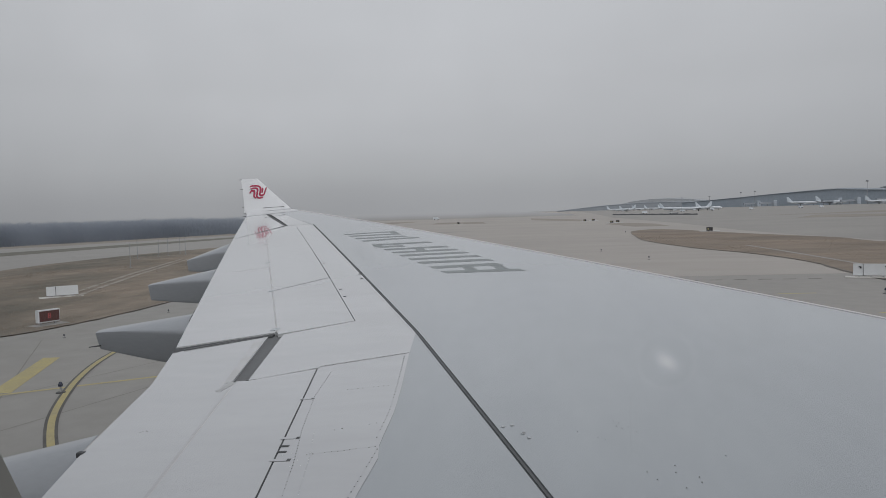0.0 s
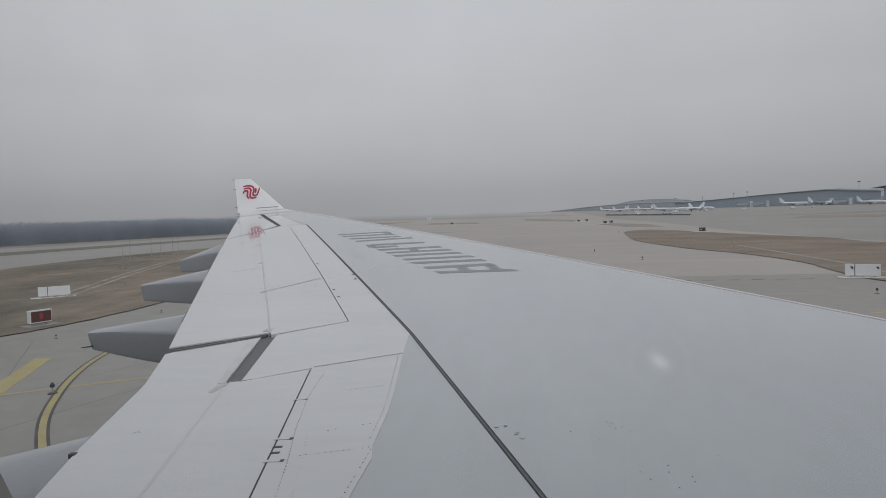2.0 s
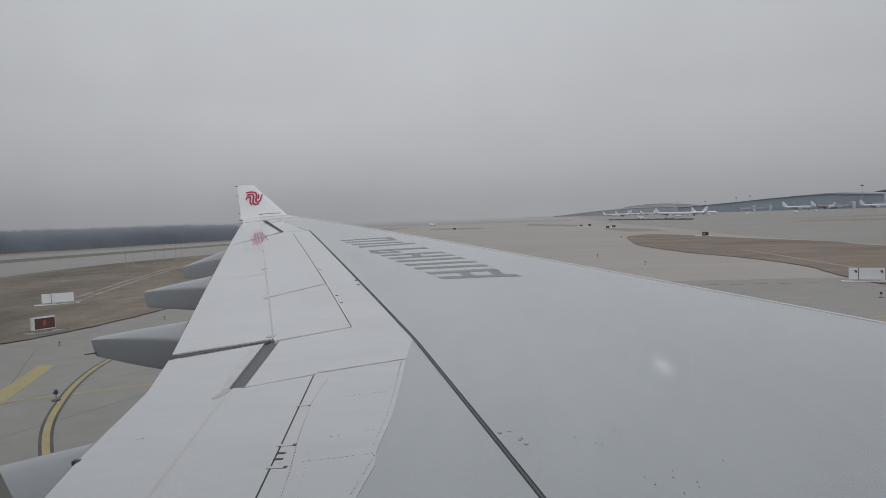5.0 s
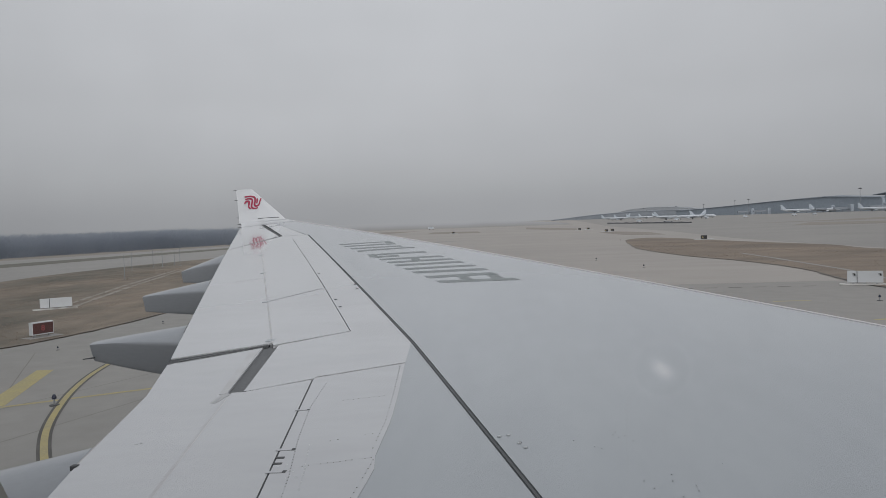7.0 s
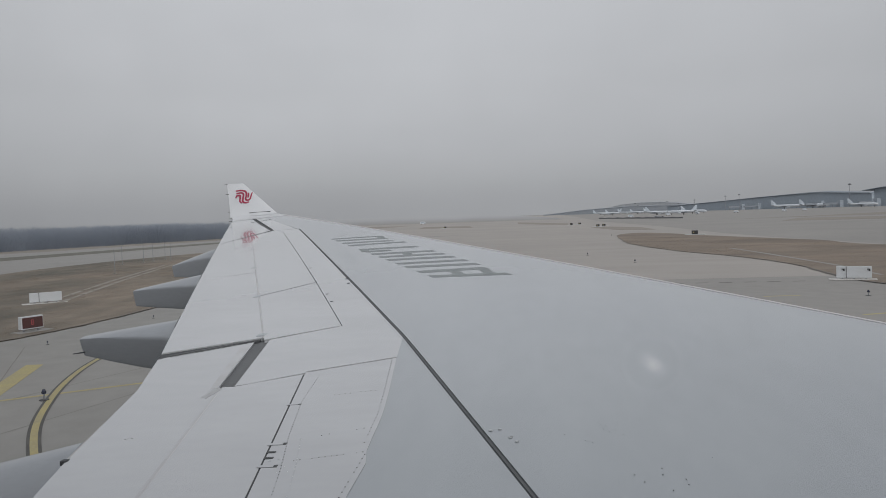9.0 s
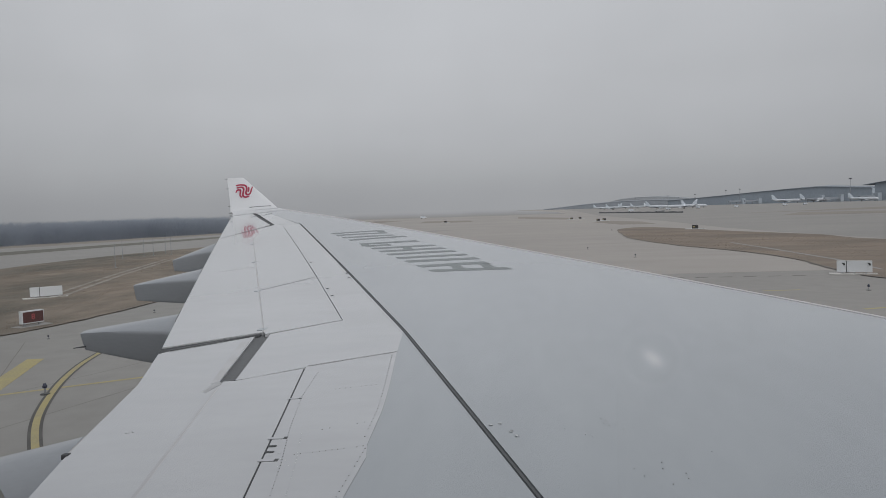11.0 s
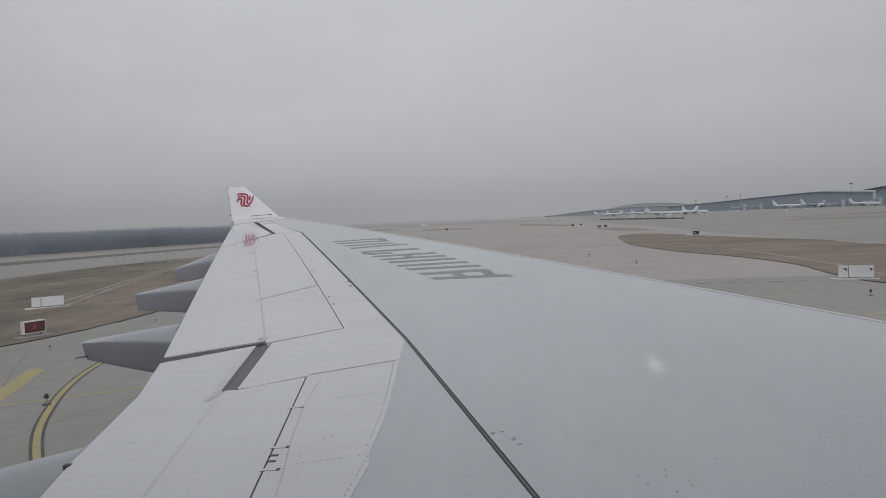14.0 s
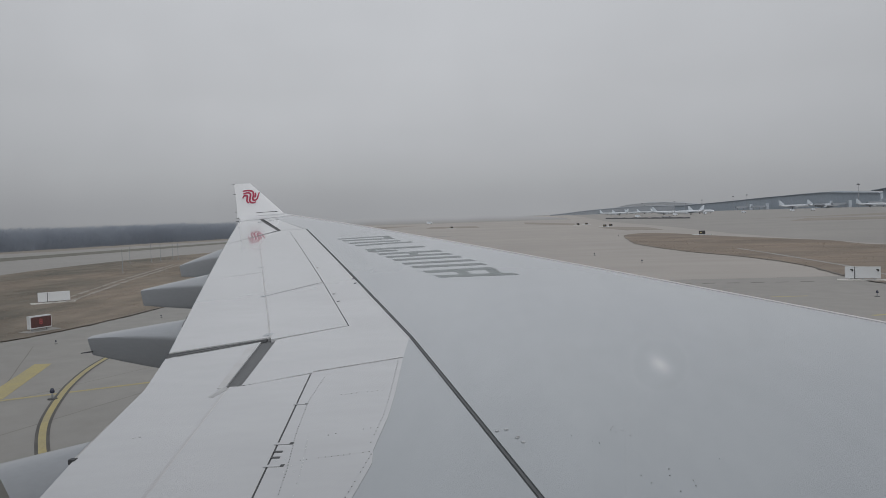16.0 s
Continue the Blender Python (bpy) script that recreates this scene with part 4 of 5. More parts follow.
sheet("taxiway_slab", [(-1.5, 36), (70, 36), (70, 62.2), (-3.5, 62.2)], SLAB, 0.004, "greyer worn concrete taxiway slab beside the drain", "taxiway", depth=0.003)
sheet("far_taxiway", [(41.4, 463.5), (41.3, 260.6), (37.9, 173.6), (39, 140.8), (40.4, 129.2), (42.2, 109.2), (2500, 900), (2500, 2900), (150, 2900), (75, 1100)], SLAB, 0.013, "wide grey taxiway before the terminals", "taxiway", depth=0.004)
path = thing("concrete_path", (-50, 76, 0.05), "pale broken concrete cable path in the grass", "path", kind="structure")
rails = knots((54.8, -43.2), (76, -50.0), (104.5, -58.2))
y = 54.8
while y < 104:
    step = random.uniform(2.0, 4.2)
    for off in (-0.55, 0.55):
        if random.random() < 0.93:
            bm = bmesh.new()
            w = random.uniform(0.14, 0.26)
            y0, y1 = y + random.uniform(0, 0.2), y + step - random.uniform(0.0, 0.4)
            loft(bm, [[Vector((rails(q) + off - w, q, 0.03)), Vector((rails(q) + off + w, q, 0.03)), Vector((rails(q) + off + w, q, 0.085)), Vector((rails(q) + off - w, q, 0.085))] for q in (y0, y1)])
            part("slab", bm, CABLE_PATH, path)
    y += step
sheet("concrete_path", [(21.0, 108.0), (21.5, 108.2), (21.7, 94.0), (21.4, 73.4), (20.2, 62.5), (19.9, 62.6), (20.9, 73.4), (21.1, 94.0)], SHOULDER, 0.064, "pale narrow concrete path in the grass", "path")


def lines(name, a, b, width, mat, z, label, category="marking", n=14, wob=0.0):
    a, b = Vector(a), Vector(b)
    d = (b - a).normalized()
    s = Vector((-d.y, d.x)) * width / 2
    bm = bmesh.new()
    rows = []
    for i in range(n + 1):
        p = a.lerp(b, i / n) + s * random.uniform(-wob, wob)
        rows.append([bm.verts.new((*(p + s), z)), bm.verts.new((*(p - s), z))])
    for p, q in zip(rows, rows[1:]):
        bm.faces.new((p[0], p[1], q[1], q[0]))
    return solid(name, bm, mat, (*a, 0), label, category, kind="structure")


lines("taxiway_line", (-34.0, 19.0), (-12.5, 33.5), 0.22, YELLOW, 0.006, "worn yellow taxiway line")
lines("edge_marking", (7.3, 50.3), (9.6, 50.5), 0.28, YELLOW, 0.006, "pale yellow apron line")
lines("edge_marking", (9.4, 41.5), (14.0, 43.2), 0.30, YELLOW, 0.006, "pale yellow apron line")
sheet("yellow_bar", [(-26.0, 24.9), (-25.3, 25.1), (-27.7, 31.2), (-28.4, 31.1)], YELLOW, 0.007, "faded broad yellow ground marking", "marking", depth=0.003)
for k in range(6):
    x = 3.6 + k * 1.75
    lines("drain_grate", (x, 59.9 - k * 0.05), (x + 0.95, 59.9 - k * 0.05), 0.30, DRAIN, 0.006, "dark slotted drain grate in the concrete", "drain", 2)


def ribbon(name, pts, width, mat, z, label, category="marking"):
    """A flat band of paint along a curve on the ground."""
    bm = bmesh.new()
    prev = None
    for i in range(len(pts)):
        d = (pts[min(i + 1, len(pts) - 1)] - pts[max(i - 1, 0)]).normalized()
        side = Vector((-d.y, d.x)) * width / 2
        pair = [bm.verts.new((*(pts[i] + e * side), z)) for e in (1, -1)]
        if prev:
            bm.faces.new((prev[0], prev[1], pair[1], pair[0]))
        prev = pair
    return solid(name, bm, mat, (*pts[0], 0), label, category, kind="structure")


bend = spline([(-27.6, 41.0), (-26.9, 36.5), (-26.0, 32.6), (-25.3, 30.0), (-24.3, 27.3), (-23.2, 24.9), (-22.0, 22.6), (-20.8, 20.7), (-19.0, 18.2)], 6)
ribbon("lead_in_border", bend, 0.36, ASPHALT_DARK, 0.008, "dark painted border of a curved taxiway line")
ribbon("lead_in_line", bend, 0.19, YELLOW, 0.011, "curved yellow taxiway line between dark borders")
for a, b in (((-31.6, 35.5), (-24.0, 22.4)), ((-26.0, 22.3), (-20.5, 36.0)), ((-23.2, 18.0), (-19.0, 32.0))):
    lines("tar_joint", a, b, 0.05, JOINT, 0.005, "dark sealed joint between slabs", "joint", 20, 0.4)
for k in range(9):
    y = 56 + k * 9.0 + (k % 3) * 0.7
    lines("tar_joint", (-12 + 4 * (k % 2), y), (13 if y > 100 else 60, y + 1.5), 0.06, JOINT, 0.004, "dark sealed joint between slabs", "joint", 20, 0.7)


# ---- dry grass tufts ----
def inside(p, poly):
    hit_in = False
    n = len(poly)
    for i in range(n):
        (x1, y1), (x2, y2) = poly[i], poly[i - 1]
        if (y1 > p[1]) != (y2 > p[1]) and p[0] < (x2 - x1) * (p[1] - y1) / (y2 - y1) + x1:
            hit_in = not hit_in
    return hit_in


def tufts(poly, count, near, spread, size):
    verts, faces = [], []
    made = 0
    while made < count:
        x, y = random.uniform(*spread[0]), random.uniform(*spread[1])
        if not inside((x, y), poly) or noise.noise((x * 0.18, y * 0.18, 3.0)) < random.uniform(-0.5, 0.35):
            continue
        made += 1
        for b in range(5):
            a = random.uniform(0, math.tau)
            h, w, lean = random.uniform(0.4, 1.0) * size, 0.01 + 0.1 * size, random.uniform(0.1, 0.8) * size
            bx, by = x + random.uniform(-0.15, 0.15), y + random.uniform(-0.15, 0.15)
            i = len(verts)
            verts += [(bx - w * math.sin(a), by + w * math.cos(a), 0.045), (bx + w * math.sin(a), by - w * math.cos(a), 0.045),
                      (bx + lean * math.cos(a), by + lean * math.sin(a), 0.05 + h)]
            faces.append((i, i + 1, i + 2))
    me = bpy.data.meshes.new("grass_tufts")
    me.from_pydata([(v[0] - near[0], v[1] - near[1], v[2]) for v in verts], [], faces)
    me.materials.append(TUFT)
    ob = new("grass_tufts", me)
    ob.location = (*near, 0)
    return tagged(ob, "dry straw-coloured winter grass tufts", "grass", kind="stuff")


tufts(LEFT_GRASS, 14000, (-50, 60), ((-66, -29), (33, 110)), 0.055)
tufts(LEFT_GRASS, 2500, (-60, 100), ((-83, -30), (80, 155)), 0.09)
tufts(RIGHT_GRASS, 6000, (30, 100), ((12, 70), (52, 157)), 0.08)

# ---- airfield signs, boards, lights ----
def text_mesh(words, size, depth=0.004):
    cu = bpy.data.curves.new("words", "FONT")
    cu.body, cu.size, cu.extrude, cu.align_x, cu.align_y = words, size, depth, "CENTER", "CENTER"
    ob = bpy.data.objects.new("words", cu)
    me = bpy.data.meshes.new_from_object(ob)
    bpy.data.objects.remove(ob)
    return me


def guidance_sign(at, turn, w, h, words, label):
    """A low box sign on a pad: casing, dark face, red character, two feet."""
    s = thing("guidance_sign", (0, 0, 0), label, "sign")
    bm = bmesh.new()
    box(bm, (-w / 2, -0.14, 0.16), (w / 2, 0.14, 0.16 + h), 0.02)
    part("casing", bm, BOARD_WHITE, s, "white painted metal casing")
    bm = bmesh.new()
    box(bm, (-w / 2 + 0.07, -0.152, 0.22), (w / 2 - 0.04, -0.135, 0.10 + h))
    face = part("face", bm, SIGN_DARK, s, "dark red-brown sign face")
    if words:
        me = text_mesh(words, h * 0.62)
        me.transform(Matrix.Translation((0.0, -0.158, 0.16 + h / 2)) @ Matrix.Rotation(radians(90), 4, "X"))
        me.materials.append(SIGN_TEXT)
        ob = new("character", me)
        ob.parent = face
        tagged(ob, "pale red character 8")
    for x in (-w / 3, w / 3):
        bm = bmesh.new()
        box(bm, (x - 0.04, -0.05, 0.0), (x + 0.04, 0.05, 0.17))
        part("foot", bm, STEEL, s)
    bm = bmesh.new()
    box(bm, (-w / 2 - 0.3, -0.45, -0.02), (w / 2 + 0.4, 0.45, 0.03), 0.01)
    part("pad", bm, SHOULDER, s, "pale concrete pad")
    s.matrix_world = pose(at[0], at[1], at[2], 0, 0, turn)
    return s


guidance_sign((-34.7, 40.4, 0.05), 66, 1.25, 0.70, "8", "white box sign with a dark face and red number in grass")


def board(at, turn, w, h, label, latched=False):
    """The blank back of an airfield sign on its pad."""
    s = thing("sign_board", (0, 0, 0), label, "sign")
    bm = bmesh.new()
    box(bm, (-w / 2, -0.12, 0.12), (w / 2, 0.12, 0.12 + h), 0.02)
    part("casing", bm, BOARD_WHITE, s, "pale blank metal casing")
    bm = bmesh.new()
    box(bm, (-w / 2 + 0.62, -0.135, 0.12), (-w / 2 + 0.66, -0.119, 0.12 + h))
    part("joint", bm, BLACK, s, "dark joint between two panels")
    for x in (-w / 2 + 0.45, w / 2 - 0.2) if latched else ():
        bm = bmesh.new()
        box(bm, (x - 0.10, -0.15, h * 0.86), (x + 0.08, -0.12, h * 0.94))
        box(bm, (x - 0.02, -0.15, h * 0.74), (x + 0.09, -0.12, h * 0.86))
        part("latch", bm, BLACK, s, "small dark latch")
    for x in (-w / 3, 0, w / 3):
        bm = bmesh.new()
        box(bm, (x - 0.05, -0.06, 0), (x + 0.05, 0.06, 0.13))
        part("foot", bm, STEEL, s)
    bm = bmesh.new()
    box(bm, (-w / 2 - 0.5, -0.5, -0.03), (w / 2 + 0.35, 0.5, 0.03), 0.01)
    part("pad", bm, WHITE_MARK, s, "pale concrete pad")
    s.matrix_world = pose(at[0], at[1], at[2], 0, 0, turn)
    return s


board((-43.9, 55.2, 0.05), 40, 2.2, 0.7, "blank pale sign board on a concrete pad in grass")
board((16.7, 59.6, 0.05), -20, 2.3, 0.85, "blank white sign board with dark latches on grass", True)


def far_sign(at, turn, w, h):
    s = thing("airfield_sign", (0, 0, 0), "small dark airfield sign on a pale pad", "sign", "airfield signs")
    bm = bmesh.new()
    box(bm, (-w / 2, -0.12, 0.1), (w / 2, 0.12, 0.1 + h), 0.02)
    part("casing", bm, BLACK, s)
    bm = bmesh.new()
    box(bm, (-w * 1.6, -0.6, -0.02), (w * 1.6, 0.6, 0.10), 0.01)
    part("pad", bm, BOARD_WHITE, s, "pale pad")
    bm = bmesh.new()
    box(bm, (-w / 2 + 0.25, -0.14, 0.1 + h * 0.35), (-w / 2 + w * 0.42, -0.119, 0.1 + h * 0.65))
    part("face", bm, YELLOW, s, "small yellow face")
    s.matrix_world = pose(at[0], at[1], at[2], 0, 0, turn)
    return s


first = far_sign((30.4, 168.9, 0.05), -12, 1.3, 0.8)
for x, y, k in ((16.4, 352.7, 1.0), (21.1, 362.5, 1.0), (22.5, 293.4, 0.9), (25.7, 301.5, 0.9), (-45, 372, 0.9)):
    copy_thing(first, pose(x, y, 0.03, 0, 0, -8))


def edge_light():
    s = thing("edge_light", (0, 0, 0), "small blue taxiway edge light on a short stem", "airfield light", "taxiway edge lights")
    bm = bmesh.new()
    tube(bm, (0, 0, 0), (0, 0, 0.03), 0.16, 0.15, 12)
    part("base", bm, BLACK, s)
    bm = bmesh.new()
    tube(bm, (0, 0, 0.03), (0, 0, 0.24), 0.03, 0.03, 8)
    part("stem", bm, STEEL, s)
    bm = bmesh.new()
    tube(bm, (0, 0, 0.22), (0, 0, 0.29), 0.07, 0.08, 10)
    tube(bm, (0, 0, 0.29), (0, 0, 0.37), 0.07, 0.04, 10)
    part("lens", bm, BLUE_GLASS, s, "dark blue lens")
    return s


light = edge_light()
light.location = (1.0, 100.2, 0.0)
for x, y in ((4.6, 84.0), (13.2, 49.5), (13.3, 175.6), (-23.5, 25.1)):
    copy_thing(light, pose(x, y, 0))
for x, y in ((-30.9, 36.2), (-30.2, 45.4), (-28.6, 52.0)):
    copy_thing(light, pose(x, y, 0) @ Matrix.Scale(0.5, 4))


def post():
    s = thing("antenna_post", (0, 0, 0), "thin grey post standing in dry grass", "post", "thin posts")
    bm = bmesh.new()
    tube(bm, (0, 0, 0), (0, 0, 3.0), 0.04, 0.025, 8)
    part("pole", bm, MAST, s)
    bm = bmesh.new()
    box(bm, (-0.2, -0.2, -0.02), (0.2, 0.2, 0.06), 0.01)
    part("foot", bm, SHOULDER, s)
    return s


p0 = post()
p0.location = (-57.0, 87.7, 0.05)
for x, y in ((-66.6, 112.7), (-66.5, 115.5), (-66.8, 120.2), (-64.5, 117.5), (-67.5, 108.0)):
    copy_thing(p0, pose(x, y, 0.05))

# ---- bare winter woodland ----
def woodland():
    verts, faces = [], []

    def blade(a, b, wa, wb, face_dir):
        i = len(verts)
        verts.extend([a - face_dir * wa, a + face_dir * wa, b + face_dir * wb, b - face_dir * wb])
        faces.append((i, i + 1, i + 2, i + 3))

    line = [Vector((-284.9, 51.9)), Vector((-207.5, 120.8)), Vector((-149.0, 186.1)), Vector((-138.7, 222.2)), Vector((-124.1, 275.6)), Vector((-118.0, 306.5))]
    total = sum((b - a).length for a, b in zip(line, line[1:]))
    count = 3000
    for t in range(count):
        s = (t + random.random()) / count * total
        for a, b in zip(line, line[1:]):
            seg = (b - a).length
            if s <= seg:
                break
            s -= seg
        p = a.lerp(b, min(1, s / seg))
        d = (b - a).normalized()
        side = Vector((-d.y, d.x))
        p = p + side * (random.random() ** 1.2 * 60)
        h = random.uniform(5.2, 6.9) * (1 + 0.10 * noise.noise((p.x * 0.03, p.y * 0.03, 0)))
        foot = Vector((p.x, p.y, 0.0))
        # trunk, as two crossed tapered blades
        lean = Vector((random.uniform(-1.3, 1.3), random.uniform(-1.3, 1.3), 0))
        for ax in (Vector((0.8, 0.6, 0)), Vector((-0.6, 0.8, 0))):
            blade(foot, foot + lean + Vector((0, 0, h * 0.85)), 0.09, 0.02, ax)
        # limbs, and twigs fanning from them
        for k in range(15):
            z0 = h * random.uniform(0.08, 0.82)
            a0 = random.uniform(0, math.tau)
            reach = random.uniform(0.8, 3.0) * (1.1 - 0.6 * z0 / h)
            base = foot + lean * (z0 / h) + Vector((0, 0, z0))
            tip = base + Vector((reach * math.cos(a0), reach * math.sin(a0), random.uniform(0.3, 2.0)))
            ax = Vector((-math.sin(a0 + 0.6), math.cos(a0 + 0.6), 0.2)).normalized()
            blade(base, tip, 0.035, 0.015, ax)
            for q in range(6):
                st = base.lerp(tip, random.uniform(0.3, 1.0))
                en = st + Vector((random.uniform(-0.7, 0.7), random.uniform(-0.7, 0.7), random.uniform(-0.1, 0.7)))
                ax2 = Vector((random.uniform(-1, 1), random.uniform(-1, 1), 0.1)).normalized()
                blade(st, en, 0.030, 0.012, ax2)
        # fine twigs filling the crowns
        for q in range(110):
            st = foot + lean * 0.5 + Vector((random.uniform(-2.6, 2.6), random.uniform(-2.6, 2.6), h * (0.04 + 0.90 * random.random() ** 0.9)))
            en = st + Vector((random.uniform(-0.5, 0.5), random.uniform(-0.5, 0.5), random.uniform(0.1, 0.6)))
            ax2 = Vector((random.uniform(-1, 1), random.uniform(-1, 1), 0.1)).normalized()
            blade(st, en, 0.034, 0.016, ax2)
        # undergrowth at the foot
        for q in range(26):
            st = foot + Vector((random.uniform(-1.8, 1.8), random.uniform(-1.8, 1.8), 0))
            en = st + Vector((random.uniform(-0.7, 0.7), random.uniform(-0.7, 0.7), random.uniform(0.5, 2.2)))
            ax2 = Vector((random.uniform(-1, 1), random.uniform(-1, 1), 0)).normalized()
            blade(st, en, 0.04, 0.025, ax2)
    me = bpy.data.meshes.new("woodland")
    me.from_pydata([tuple(v - Vector((-160, 250, 0))) for v in verts], [], faces)
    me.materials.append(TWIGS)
    ob = new("woodland", me)
    ob.location = (-160, 250, 0)
    return tagged(ob, "belt of bare winter trees, pale blue haze in their colour", "woodland", kind="stuff")


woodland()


def far_belt(name, a, b, h, depth, n, label):
    """A low, far line of scrub: many small uneven clumps."""
    verts, faces = [], []
    a, b = Vector(a), Vector(b)
    for i in range(n):
        p = a.lerp(b, random.random())
        x, y, r, z = p.x, p.y + random.uniform(0, depth), random.uniform(14, 38), h * (0.75 + 0.18 * noise.noise((p.x * 0.004, 0, 7.0)) + random.uniform(0, 0.2))
        k = len(verts)
        m_sides = 6
        for lv, rr in ((0.0, 1.0), (0.75, 0.95), (1.0, 0.6)):
            for q in range(m_sides):
                t = math.tau * q / m_sides + random.uniform(-0.2, 0.2)
                verts.append((x + r * rr * math.cos(t), y + r * rr * math.sin(t), z * lv * random.uniform(0.94, 1.05)))
        for lv in range(2):
            for q in range(m_sides):
                j = (q + 1) % m_sides
                faces.append((k + lv * m_sides + q, k + lv * m_sides + j, k + (lv + 1) * m_sides + j, k + (lv + 1) * m_sides + q))
        faces.append(tuple(k + 2 * m_sides + q for q in range(m_sides)))
    me = bpy.data.meshes.new(name)
    me.from_pydata([(v[0] - a.x, v[1] - a.y, v[2]) for v in verts], [], faces)
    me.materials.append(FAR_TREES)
    ob = new(name, me)
    ob.location = (a.x, a.y, 0)
    return tagged(ob, label, "trees", kind="stuff")


far_belt("far_trees", (560, 2900), (1500, 2600), 14.0, 120, 600, "far line of low trees, haze put into the colour")


def haze_band():
    """The misty distance beyond the airfield, painted as glow: a low far band that pales into the sky at its top."""
    m = bpy.data.materials.new("haze_glow")
    m.use_nodes = True
    t = m.node_tree
    t.nodes.clear()
    co = t.nodes.new("ShaderNodeTexCoord")
    sep = t.nodes.new("ShaderNodeSeparateXYZ")
    t.links.new(co.outputs["Object"], sep.inputs["Vector"])
    rough_edge = t.nodes.new("ShaderNodeTexNoise")
    rough_edge.inputs["Scale"].default_value, rough_edge.inputs["Detail"].default_value = 0.03, 4.0
    t.links.new(co.outputs["Object"], rough_edge.inputs["Vector"])
    shift = t.nodes.new("ShaderNodeMath")
    shift.operation = "MULTIPLY_ADD"
    shift.inputs[1].default_value = 2.4
    t.links.new(rough_edge.outputs["Fac"], shift.inputs[0])
    t.links.new(sep.outputs["Z"], shift.inputs[2])
    span = t.nodes.new("ShaderNodeMapRange")
    span.inputs["From Min"].default_value, span.inputs["From Max"].default_value = 1.2, 7.6
    t.links.new(shift.outputs["Value"], span.inputs["Value"])
    # emission tones imitate haze, from grey at the foot to sky colour
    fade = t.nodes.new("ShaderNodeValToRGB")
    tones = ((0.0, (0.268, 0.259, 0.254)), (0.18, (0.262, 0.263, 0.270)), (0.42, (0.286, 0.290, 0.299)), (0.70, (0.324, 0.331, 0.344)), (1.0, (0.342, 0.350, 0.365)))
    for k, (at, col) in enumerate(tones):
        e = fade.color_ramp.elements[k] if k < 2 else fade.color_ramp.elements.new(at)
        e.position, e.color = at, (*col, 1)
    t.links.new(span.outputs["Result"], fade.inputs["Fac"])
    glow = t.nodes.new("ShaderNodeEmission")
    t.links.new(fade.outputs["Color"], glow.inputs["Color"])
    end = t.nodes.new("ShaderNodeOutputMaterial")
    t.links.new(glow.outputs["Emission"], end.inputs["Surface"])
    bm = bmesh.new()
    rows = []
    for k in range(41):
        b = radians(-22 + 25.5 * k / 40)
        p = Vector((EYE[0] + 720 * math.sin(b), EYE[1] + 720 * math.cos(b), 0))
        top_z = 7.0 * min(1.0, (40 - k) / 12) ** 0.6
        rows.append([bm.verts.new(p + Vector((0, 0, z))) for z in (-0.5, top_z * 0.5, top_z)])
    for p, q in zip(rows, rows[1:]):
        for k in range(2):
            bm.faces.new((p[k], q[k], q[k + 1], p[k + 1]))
    return solid("backdrop", bm, m, (EYE[0], EYE[1], 0), "low glowing band, painted as misty distance at the airfield's edge", "backdrop", kind="structure")


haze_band()

